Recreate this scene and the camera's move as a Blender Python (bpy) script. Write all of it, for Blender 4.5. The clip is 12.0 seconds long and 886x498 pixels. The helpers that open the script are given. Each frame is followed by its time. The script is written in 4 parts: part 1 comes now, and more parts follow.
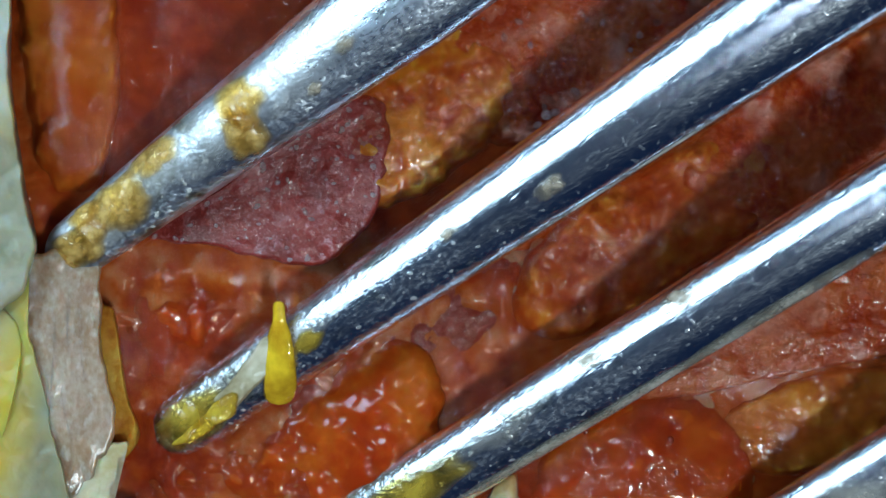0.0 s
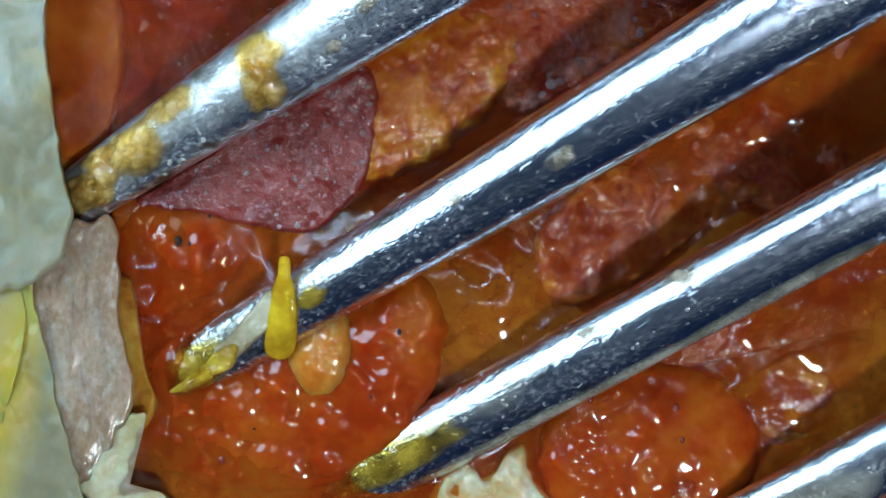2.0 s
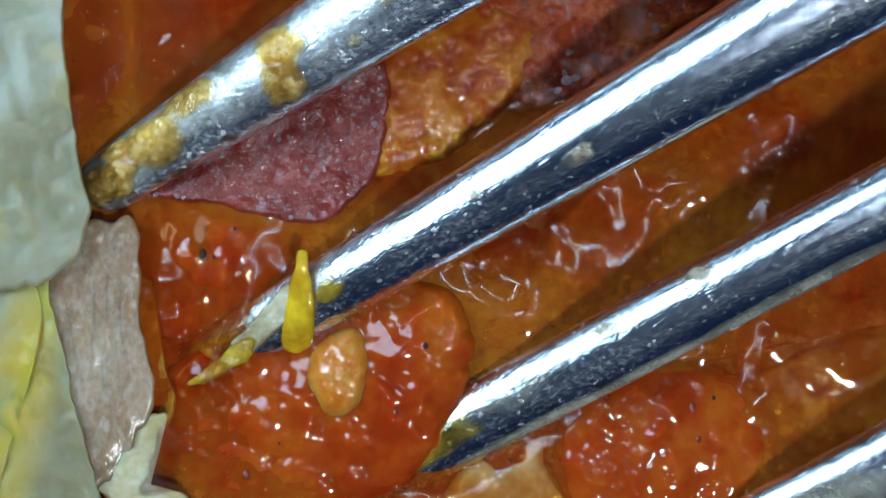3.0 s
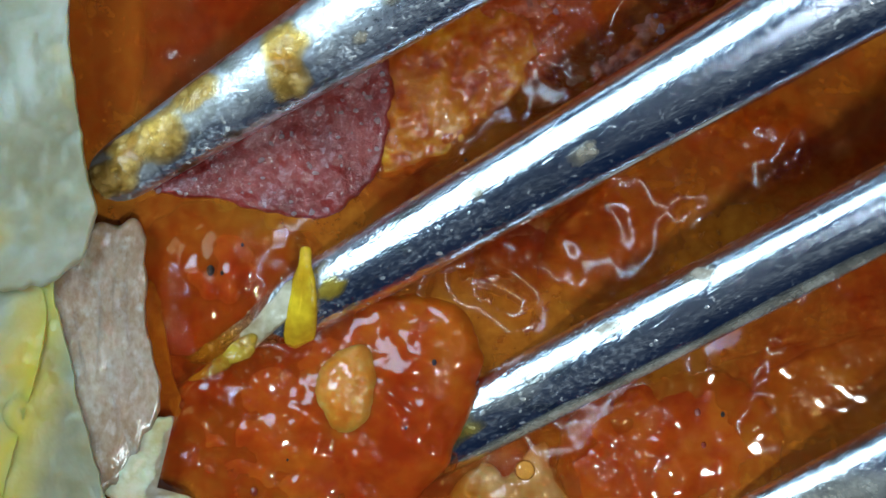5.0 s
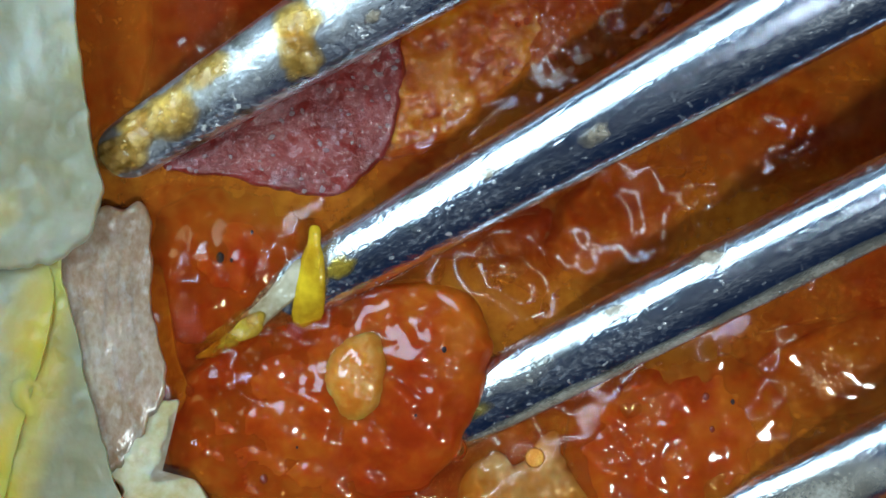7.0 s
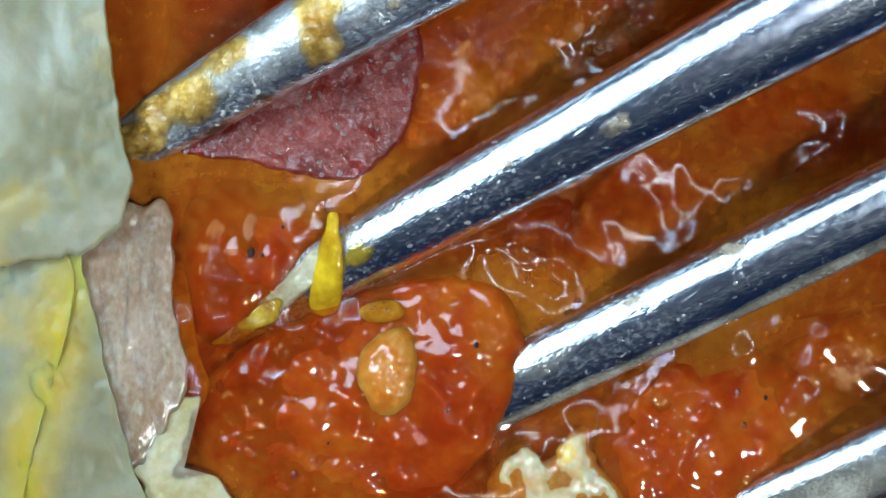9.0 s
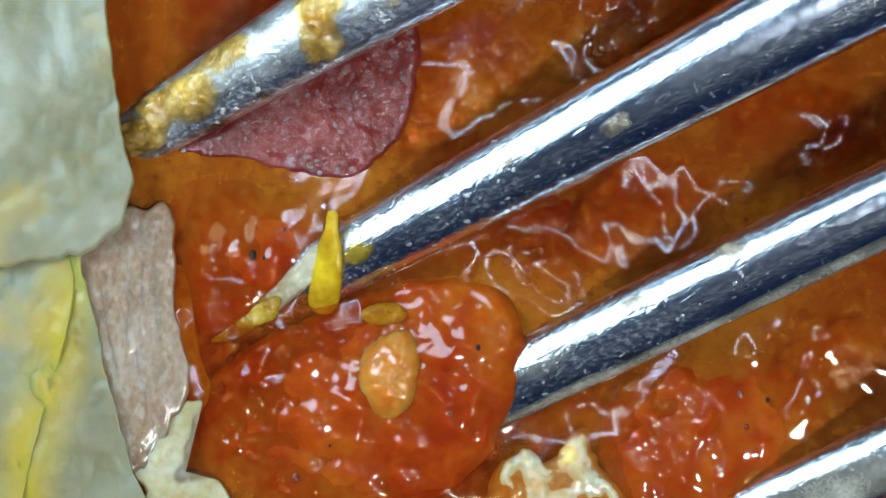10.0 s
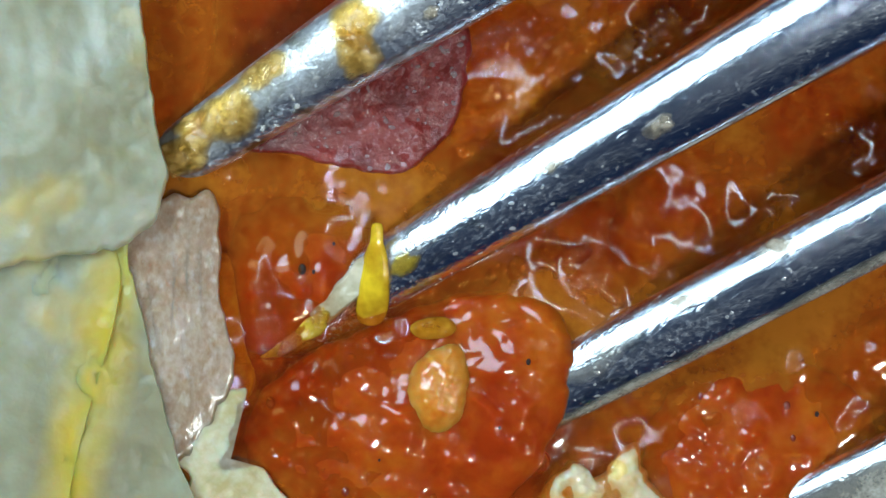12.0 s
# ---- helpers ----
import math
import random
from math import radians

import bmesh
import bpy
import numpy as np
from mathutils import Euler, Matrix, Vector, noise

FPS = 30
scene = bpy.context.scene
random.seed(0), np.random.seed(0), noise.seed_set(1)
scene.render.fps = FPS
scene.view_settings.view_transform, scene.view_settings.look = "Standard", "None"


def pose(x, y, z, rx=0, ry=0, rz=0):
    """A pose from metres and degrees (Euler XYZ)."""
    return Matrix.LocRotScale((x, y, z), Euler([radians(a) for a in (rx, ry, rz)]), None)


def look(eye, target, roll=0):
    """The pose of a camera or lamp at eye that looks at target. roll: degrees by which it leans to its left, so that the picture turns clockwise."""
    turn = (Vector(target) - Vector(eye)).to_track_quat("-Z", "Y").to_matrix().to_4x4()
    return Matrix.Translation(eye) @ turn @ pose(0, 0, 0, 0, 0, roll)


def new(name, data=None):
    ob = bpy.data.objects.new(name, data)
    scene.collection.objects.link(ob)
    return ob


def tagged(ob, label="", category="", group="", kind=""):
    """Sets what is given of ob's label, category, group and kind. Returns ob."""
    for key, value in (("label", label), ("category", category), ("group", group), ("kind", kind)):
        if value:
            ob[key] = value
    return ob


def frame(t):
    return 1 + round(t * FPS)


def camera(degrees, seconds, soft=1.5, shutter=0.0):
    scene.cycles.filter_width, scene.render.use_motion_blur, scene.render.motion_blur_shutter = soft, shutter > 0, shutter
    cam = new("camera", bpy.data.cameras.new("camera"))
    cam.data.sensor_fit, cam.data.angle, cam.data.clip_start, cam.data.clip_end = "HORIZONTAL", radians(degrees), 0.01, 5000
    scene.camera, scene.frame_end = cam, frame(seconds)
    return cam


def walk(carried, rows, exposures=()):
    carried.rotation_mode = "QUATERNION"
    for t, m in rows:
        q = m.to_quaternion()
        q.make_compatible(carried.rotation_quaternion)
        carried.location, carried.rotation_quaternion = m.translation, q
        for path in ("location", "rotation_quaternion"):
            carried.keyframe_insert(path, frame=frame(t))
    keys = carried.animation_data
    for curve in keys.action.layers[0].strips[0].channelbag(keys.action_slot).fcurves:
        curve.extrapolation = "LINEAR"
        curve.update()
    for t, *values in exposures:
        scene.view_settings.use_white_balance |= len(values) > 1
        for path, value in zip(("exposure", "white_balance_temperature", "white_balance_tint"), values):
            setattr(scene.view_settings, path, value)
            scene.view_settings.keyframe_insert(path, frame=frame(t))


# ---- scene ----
# A fork pressed into a dish of tomato stew, seen close from above. Lengths below are in millimetres.
MM = 0.001
HIGH = 56.0                      # height of the lens over the dish's plane z = 0

# ---- camera ----
PATH = [(0, 1.13, 1.92), (0.5, 1.38, 1.52), (1, 1.39, 1.19), (1.5, 1.17, 0.84), (2, 0.97, 0.88), (2.5, 0.64, 0.70),
        (3, 0.44, 0.75), (5, 0.27, 0.77), (5.5, 0.30, 0.27), (6, 0.19, -0.18), (6.5, 0.00, 0.00), (7, 0.02, 0.05),
        (9, -0.65, -0.27), (9.5, -0.70, -0.32), (10, -0.63, -0.24), (10.5, -0.60, -0.23), (11, -0.93, -0.21),
        (11.5, -2.31, -0.62), (12, -2.19, -0.43)]
cam = camera(30, 12.0, soft=1.5)
# the clip's camera brightens and warms its picture a little on the way
LIGHTING = [(0, -0.72, 5350, -3), (3, -0.74, 5400, -3), (7, -0.68, 5550, -2), (9, -0.46, 5700, -1), (12, -0.48, 5750, -1)]
walk(cam, [(t, pose(x * MM, y * MM, HIGH * MM)) for t, x, y in PATH], LIGHTING)

# ---- light ----
world = bpy.data.worlds.new("room")
scene.world = world
world.use_nodes = True
world.node_tree.nodes["Background"].inputs[0].default_value = (0.15, 0.33, 1.0, 1)
world.node_tree.nodes["Background"].inputs[1].default_value = 0.06


def area_lamp(name, eye, target, size, watts, colour, long=0.0, roll=0.0):
    data = bpy.data.lights.new(name, "AREA")
    data.shape, data.size, data.energy, data.color = "DISK", size * MM, watts, colour
    if long:
        data.shape, data.size_y = "RECTANGLE", long * MM
    ob = new(name, data)
    ob.matrix_world = look([c * MM for c in eye], [c * MM for c in target], roll)
    return ob


# the small lamp that throws the tines' shadows, and the soft box that the metal mirrors
area_lamp("key_lamp", (36, -63, 158), (0, 0, -1), 15, 0.215, (1.0, 0.96, 0.90))
area_lamp("soft_lamp", (-70, 34, 68), (0, 0, 0), 48, 0.145, (0.76, 0.88, 1.0), long=56)


# ---- materials ----
def link(nt, a, b):
    nt.links.new(a, b)


def stuff_mat(name, colours, scale, rough=0.3, bump=0.3, fine=6.0, bump_mm=0.12, coat=0.0, sss=0.0,
              speckle=None, stretch=(1, 1, 1), coat_rough=0.06, spec=0.22):
    """Colours blend by noise of two sizes; scale counts waves a millimetre."""
    m = bpy.data.materials.new(name)
    m.use_nodes = True
    nt = m.node_tree
    b = nt.nodes["Principled BSDF"]
    tc = nt.nodes.new("ShaderNodeTexCoord")
    mp = nt.nodes.new("ShaderNodeMapping")
    mp.inputs["Scale"].default_value = stretch
    link(nt, tc.outputs["Object"], mp.inputs["Vector"])
    n1 = nt.nodes.new("ShaderNodeTexNoise")
    n1.inputs["Scale"].default_value, n1.inputs["Detail"].default_value = scale * 1000, 5
    n1.inputs["Roughness"].default_value = 0.6
    n2 = nt.nodes.new("ShaderNodeTexNoise")
    n2.inputs["Scale"].default_value, n2.inputs["Detail"].default_value = scale * fine * 1000, 4
    for n in (n1, n2):
        link(nt, mp.outputs["Vector"], n.inputs["Vector"])
    mix = nt.nodes.new("ShaderNodeMath")
    mix.operation = "MULTIPLY_ADD"
    link(nt, n2.outputs["Fac"], mix.inputs[0])
    mix.inputs[1].default_value = 0.35
    link(nt, n1.outputs["Fac"], mix.inputs[2])
    ramp = nt.nodes.new("ShaderNodeValToRGB")
    link(nt, mix.outputs[0], ramp.inputs["Fac"])
    els = ramp.color_ramp.elements
    lo, hi = 0.53, 0.83
    for i, c in enumerate(colours):
        p = lo + (hi - lo) * i / max(1, len(colours) - 1)
        e = els[i] if i < 2 else els.new(p)
        e.position, e.color = p, (*c, 1)
    out = ramp.outputs["Color"]
    if speckle:
        colour, size, low, high = speckle
        v = nt.nodes.new("ShaderNodeTexNoise")
        v.inputs["Scale"].default_value, v.inputs["Detail"].default_value = size * 1000, 3
        link(nt, mp.outputs["Vector"], v.inputs["Vector"])
        r2 = nt.nodes.new("ShaderNodeMapRange")
        r2.inputs[1].default_value, r2.inputs[2].default_value = low, high
        link(nt, v.outputs["Fac"], r2.inputs[0])
        mc = nt.nodes.new("ShaderNodeMix")
        mc.data_type = "RGBA"
        link(nt, r2.outputs[0], mc.inputs["Factor"])
        link(nt, out, mc.inputs[6])
        mc.inputs[7].default_value = (*colour, 1)
        out = mc.outputs[2]
    link(nt, out, b.inputs["Base Color"])
    b.inputs["Roughness"].default_value, b.inputs["Specular IOR Level"].default_value = rough, spec
    b.inputs["Coat Weight"].default_value, b.inputs["Coat Roughness"].default_value = coat, coat_rough
    if sss:
        b.inputs["Subsurface Weight"].default_value = min(1.0, 1.6 * sss)
        b.inputs["Subsurface Radius"].default_value = (1.0, 0.5, 0.25)
        b.inputs["Subsurface Scale"].default_value = 1.3 * MM
    if bump:
        bp = nt.nodes.new("ShaderNodeBump")
        bp.inputs["Strength"].default_value, bp.inputs["Distance"].default_value = bump, bump_mm * MM
        rough_mix = nt.nodes.new("ShaderNodeMath")
        rough_mix.operation = "MULTIPLY_ADD"
        link(nt, n2.outputs["Fac"], rough_mix.inputs[0])
        rough_mix.inputs[1].default_value = 0.8
        link(nt, n1.outputs["Fac"], rough_mix.inputs[2])
        link(nt, rough_mix.outputs[0], bp.inputs["Height"])
        link(nt, bp.outputs["Normal"], b.inputs["Normal"])
        if coat:
            link(nt, bp.outputs["Normal"], b.inputs["Coat Normal"])
    return m


def clear_mat(name, body, tint, thick, rough=0.05, scale=0.5, dark=None, bump=0.15, bump_mm=0.1, wave=0.6, vary=0.15, grain=0.0, rim=False, ior=1.45, fade=False, pebble=0.0, pebbled=0.55):
    """A wet, half clear stuff: a tinted film with a body of its own colour under a sharp gloss."""
    m = bpy.data.materials.new(name)
    m.use_nodes = True
    nt = m.node_tree
    nt.nodes.remove(nt.nodes["Principled BSDF"])
    out = nt.nodes["Material Output"]
    tc = nt.nodes.new("ShaderNodeTexCoord")
    n1 = nt.nodes.new("ShaderNodeTexNoise")
    n1.inputs["Scale"].default_value, n1.inputs["Detail"].default_value = scale * 1000, 5
    link(nt, tc.outputs["Object"], n1.inputs["Vector"])
    ramp = nt.nodes.new("ShaderNodeValToRGB")
    grains = nt.nodes.new("ShaderNodeTexNoise")
    grains.inputs["Scale"].default_value, grains.inputs["Detail"].default_value = scale * 14000, 3
    link(nt, tc.outputs["Object"], grains.inputs["Vector"])
    fleck = nt.nodes.new("ShaderNodeMath")
    fleck.operation = "MULTIPLY_ADD"
    link(nt, grains.outputs["Fac"], fleck.inputs[0])
    fleck.inputs[1].default_value = grain
    shift = nt.nodes.new("ShaderNodeMath")
    shift.operation = "SUBTRACT"
    link(nt, n1.outputs["Fac"], shift.inputs[0])
    shift.inputs[1].default_value = grain * 0.5
    link(nt, shift.outputs[0], fleck.inputs[2])
    link(nt, fleck.outputs[0], ramp.inputs["Fac"])
    e = ramp.color_ramp.elements
    e[0].position, e[0].color = 0.35, (*(dark or body), 1)
    e[1].position, e[1].color = 0.65, (*body, 1)
    n2 = nt.nodes.new("ShaderNodeTexNoise")
    n2.inputs["Scale"].default_value, n2.inputs["Detail"].default_value = wave * 1000, 2
    link(nt, tc.outputs["Object"], n2.inputs["Vector"])
    bp = nt.nodes.new("ShaderNodeBump")
    bp.inputs["Strength"].default_value, bp.inputs["Distance"].default_value = bump, bump_mm * MM
    link(nt, n2.outputs["Fac"], bp.inputs["Height"])
    relief = bp.outputs["Normal"]
    if pebble:
        # patches of fine grains that break the gloss
        tiny = nt.nodes.new("ShaderNodeTexNoise")
        tiny.inputs["Scale"].default_value, tiny.inputs["Detail"].default_value = 5500, 1
        patch = nt.nodes.new("ShaderNodeTexNoise")
        patch.inputs["Scale"].default_value, patch.inputs["Detail"].default_value = 650, 2
        for n in (tiny, patch):
            link(nt, tc.outputs["Object"], n.inputs["Vector"])
        where = nt.nodes.new("ShaderNodeMapRange")
        where.inputs[1].default_value, where.inputs[2].default_value = pebbled, pebbled + 0.08
        link(nt, patch.outputs["Fac"], where.inputs[0])
        grainy = nt.nodes.new("ShaderNodeMath")
        grainy.operation = "MULTIPLY"
        link(nt, tiny.outputs["Fac"], grainy.inputs[0])
        link(nt, where.outputs[0], grainy.inputs[1])
        bp2 = nt.nodes.new("ShaderNodeBump")
        bp2.inputs["Strength"].default_value, bp2.inputs["Distance"].default_value = 1.0, pebble * MM
        link(nt, grainy.outputs[0], bp2.inputs["Height"])
        link(nt, relief, bp2.inputs["Normal"])
        relief = bp2.outputs["Normal"]
    tr = nt.nodes.new("ShaderNodeBsdfTransparent")
    tr.inputs[0].default_value = (*tint, 1)
    df = nt.nodes.new("ShaderNodeBsdfDiffuse")
    link(nt, ramp.outputs["Color"], df.inputs["Color"])
    inner = nt.nodes.new("ShaderNodeMixShader")
    thin = nt.nodes.new("ShaderNodeMapRange")
    thin.inputs[1].default_value, thin.inputs[2].default_value = 0.3, 0.7
    thin.inputs[3].default_value, thin.inputs[4].default_value = max(0.0, thick - vary), min(1.0, thick + vary)
    link(nt, fleck.outputs[0], thin.inputs[0])
    deep = thin.outputs[0]
    if rim:
        # thinner towards the edge of the blob
        layer = nt.nodes.new("ShaderNodeAttribute")
        layer.attribute_name = "depth"
        thinner = nt.nodes.new("ShaderNodeMath")
        thinner.operation = "MULTIPLY"
        link(nt, deep, thinner.inputs[0])
        link(nt, layer.outputs["Fac"], thinner.inputs[1])
        deep = thinner.outputs[0]
        if fade:
            stain = nt.nodes.new("ShaderNodeMix")
            stain.data_type = "RGBA"
            link(nt, layer.outputs["Fac"], stain.inputs["Factor"])
            stain.inputs[6].default_value = (1, 1, 1, 1)
            stain.inputs[7].default_value = (*tint, 1)
            link(nt, stain.outputs[2], tr.inputs[0])
    link(nt, deep, inner.inputs[0])
    link(nt, tr.outputs[0], inner.inputs[1])
    link(nt, df.outputs[0], inner.inputs[2])
    gl = nt.nodes.new("ShaderNodeBsdfGlossy")
    gl.inputs["Roughness"].default_value = rough
    fr = nt.nodes.new("ShaderNodeFresnel")
    fr.inputs["IOR"].default_value = ior
    link(nt, relief, gl.inputs["Normal"])
    link(nt, relief, fr.inputs["Normal"])
    top = nt.nodes.new("ShaderNodeMixShader")
    link(nt, fr.outputs[0], top.inputs[0])
    link(nt, inner.outputs[0], top.inputs[1])
    link(nt, gl.outputs[0], top.inputs[2])
    link(nt, top.outputs[0], out.inputs["Surface"])
    return m


def glass_mat(name, tint):
    m = bpy.data.materials.new(name)
    m.use_nodes = True
    b = m.node_tree.nodes["Principled BSDF"]
    b.inputs["Base Color"].default_value = (*tint, 1)
    b.inputs["Roughness"].default_value, b.inputs["IOR"].default_value = 0.03, 1.4
    b.inputs["Transmission Weight"].default_value = 1.0
    return m


def steel_mat(name, stain, dull=0.0):
    """Brushed steel with fine scratches along the tine, gritty film towards the tips, pale specks and olive stains."""
    m = bpy.data.materials.new(name)
    m.use_nodes = True
    nt = m.node_tree
    b = nt.nodes["Principled BSDF"]
    tc = nt.nodes.new("ShaderNodeTexCoord")
    along = nt.nodes.new("ShaderNodeVectorRotate")
    along.rotation_type = "Z_AXIS"
    along.inputs["Angle"].default_value = radians(-29.5)
    link(nt, tc.outputs["Object"], along.inputs["Vector"])

    def drawn(kind, scale, stretch, detail=3.0):
        sc = nt.nodes.new("ShaderNodeVectorMath")
        sc.operation = "MULTIPLY"
        sc.inputs[1].default_value = stretch
        link(nt, along.outputs[0], sc.inputs[0])
        n = nt.nodes.new(kind)
        n.inputs["Scale"].default_value, n.inputs["Detail"].default_value = scale, detail
        link(nt, sc.outputs[0], n.inputs["Vector"])
        return n.outputs[0]

    def sums(operation, one, two, three=None):
        n = nt.nodes.new("ShaderNodeMath")
        n.operation = operation
        for k, value in enumerate((one, two, three)):
            if isinstance(value, (int, float)):
                n.inputs[k].default_value = value
            elif value is not None:
                link(nt, value, n.inputs[k])
        return n.outputs[0]

    def span(value, low, high, to_low=0.0, to_high=1.0):
        n = nt.nodes.new("ShaderNodeMapRange")
        for k, v in enumerate((low, high, to_low, to_high)):
            n.inputs[k + 1].default_value = v
        link(nt, value, n.inputs[0])
        return n.outputs[0]

    def blend(factor, one, two):
        n = nt.nodes.new("ShaderNodeMix")
        n.data_type = "RGBA"
        link(nt, factor, n.inputs["Factor"])
        if isinstance(one, tuple):
            n.inputs[6].default_value = (*one, 1)
        else:
            link(nt, one, n.inputs[6])
        n.inputs[7].default_value = (*two, 1)
        return n.outputs[2]

    brush = drawn("ShaderNodeTexNoise", 12000, (0.02, 1, 1))
    scratch = span(drawn("ShaderNodeTexNoise", 3400, (0.03, 1, 1), 1.0), 0.66, 0.72)
    grit = drawn("ShaderNodeTexNoise", 6500, (0.6, 1, 1), 4.0)
    patch = drawn("ShaderNodeTexNoise", 420, (0.5, 1, 1), 4.0)
    sep = nt.nodes.new("ShaderNodeSeparateXYZ")
    link(nt, along.outputs[0], sep.inputs[0])
    tip = span(sep.outputs[0], -0.009, 0.008, 1.0, 0.0)
    film = sums("MULTIPLY_ADD", patch, 1.5, sums("MULTIPLY_ADD", tip, 0.62, stain - 0.66))
    film = span(film, 0.0, 1.0)
    dots = span(drawn("ShaderNodeTexNoise", 4300, (0.8, 1, 1), 1.0), 0.67, 0.74)
    dots = sums("MULTIPLY", dots, sums("MULTIPLY_ADD", film, 0.8, 0.15))
    olive = span(drawn("ShaderNodeTexNoise", 1150, (0.7, 1, 1), 4.0), 0.52, 0.64)
    olive = sums("MULTIPLY", olive, sums("MULTIPLY", film, 0.95))
    colour = blend(patch, (0.66, 0.70, 0.76), (0.74, 0.77, 0.80))
    colour = blend(olive, colour, (0.16, 0.16, 0.075))
    colour = blend(dots, colour, (0.72, 0.71, 0.64))
    link(nt, colour, b.inputs["Base Color"])
    crumbs = sums("MULTIPLY", span(grit, 0.52, 0.66, 0.0, 0.35), film)
    link(nt, sums("SUBTRACT", 1.0, sums("MAXIMUM", sums("MULTIPLY", dots, 0.85), crumbs)), b.inputs["Metallic"])
    rough = sums("MULTIPLY_ADD", brush, 0.16, 0.10 + dull)
    rough = sums("MULTIPLY_ADD", film, 0.10 + dull, rough)
    link(nt, sums("MULTIPLY_ADD", dots, 0.2, rough), b.inputs["Roughness"])
    high = sums("MULTIPLY", sums("SUBTRACT", grit, 0.5), sums("MULTIPLY_ADD", film, 3.4, 0.14))
    clots = drawn("ShaderNodeTexNoise", 1500, (0.7, 1, 1), 3.0)
    high = sums("MULTIPLY_ADD", sums("SUBTRACT", clots, 0.5), sums("MULTIPLY", sums("MULTIPLY", film, film), 8.0), high)
    high = sums("MULTIPLY_ADD", brush, 0.45, high)
    high = sums("MULTIPLY_ADD", scratch, 0.35, high)
    high = sums("MULTIPLY_ADD", dots, 0.8, high)
    bp = nt.nodes.new("ShaderNodeBump")
    bp.inputs["Strength"].default_value, bp.inputs["Distance"].default_value = 0.6, 0.022 * MM
    link(nt, high, bp.inputs["Height"])
    link(nt, bp.outputs["Normal"], b.inputs["Normal"])
    return m


def glow_mat():
    m = bpy.data.materials.new("led_glow")
    m.use_nodes = True
    b = m.node_tree.nodes["Principled BSDF"]
    b.inputs["Base Color"].default_value = (0.8, 0.8, 0.8, 1)
    b.inputs["Emission Color"].default_value = (0.86, 0.86, 1.0, 1)
    b.inputs["Emission Strength"].default_value = 52
    return m


STEEL = steel_mat("brushed_steel", 0.0)
STEEL_STAINED = steel_mat("stained_steel", 0.14, 0.045)
PASTA = stuff_mat("cooked_pasta", [(0.28, 0.255, 0.14), (0.34, 0.33, 0.205), (0.41, 0.405, 0.30)], 0.22, rough=0.45, bump=0.4,
                  bump_mm=0.35, sss=0.7, coat=0.5, coat_rough=0.42, fine=2.5, speckle=((0.60, 0.42, 0.04), 0.16, 0.60, 0.74))



def streak_mat(name, base, colour, normal, offset, width):
    """A copy of a pasta stuff with one oily streak along a straight crease."""
    m = base.copy()
    m.name = name
    nt = m.node_tree
    b = nt.nodes["Principled BSDF"]
    tc = nt.nodes.new("ShaderNodeTexCoord")
    wobble = nt.nodes.new("ShaderNodeTexNoise")
    wobble.inputs["Scale"].default_value = 420
    link(nt, tc.outputs["Object"], wobble.inputs["Vector"])
    dot = nt.nodes.new("ShaderNodeVectorMath")
    dot.operation = "DOT_PRODUCT"
    dot.inputs[1].default_value = (*normal, 0)
    link(nt, tc.outputs["Object"], dot.inputs[0])
    bend = nt.nodes.new("ShaderNodeMath")
    bend.operation = "MULTIPLY_ADD"
    link(nt, wobble.outputs["Fac"], bend.inputs[0])
    bend.inputs[1].default_value = 1.4 * MM
    link(nt, dot.outputs["Value"], bend.inputs[2])
    side = nt.nodes.new("ShaderNodeMath")
    side.operation = "SUBTRACT"
    link(nt, bend.outputs[0], side.inputs[0])
    side.inputs[1].default_value = (offset + 0.7) * MM
    size = nt.nodes.new("ShaderNodeMath")
    size.operation = "ABSOLUTE"
    link(nt, side.outputs[0], size.inputs[0])
    near = nt.nodes.new("ShaderNodeMapRange")
    near.inputs[2].default_value = width * MM
    near.inputs[3].default_value, near.inputs[4].default_value = 0.85, 0.0
    link(nt, size.outputs[0], near.inputs[0])
    mix = nt.nodes.new("ShaderNodeMix")
    mix.data_type = "RGBA"
    old = b.inputs["Base Color"].links[0].from_socket
    link(nt, near.outputs[0], mix.inputs["Factor"])
    link(nt, old, mix.inputs[6])
    mix.inputs[7].default_value = (*colour, 1)
    link(nt, mix.outputs[2], b.inputs["Base Color"])
    return m


PASTA_STREAK = streak_mat("streaked_pasta", PASTA, (0.62, 0.45, 0.008), (0.97, -0.235), -12.25, 1.4)
FLAKE = stuff_mat("onion_flake", [(0.29, 0.175, 0.09), (0.37, 0.25, 0.15), (0.47, 0.36, 0.25)], 0.35, rough=0.35, bump=0.4,
                  bump_mm=0.05, sss=0.6, fine=16, coat=1.0, coat_rough=0.2, stretch=(1.2, 0.8, 1), speckle=((0.56, 0.47, 0.37), 2.2, 0.55, 0.75))
CREAM = stuff_mat("cream_flake", [(0.52, 0.42, 0.20), (0.62, 0.54, 0.33), (0.70, 0.64, 0.46)], 0.5, rough=0.28, bump=0.4, sss=0.4)
MEAT = stuff_mat("sausage_meat", [(0.15, 0.011, 0.006), (0.21, 0.021, 0.013), (0.27, 0.042, 0.030)], 0.5, rough=0.34, bump=0.9,
                 bump_mm=0.06, fine=20, coat=1.0, coat_rough=0.1, sss=0.2, speckle=((0.32, 0.10, 0.095), 5.0, 0.56, 0.74))
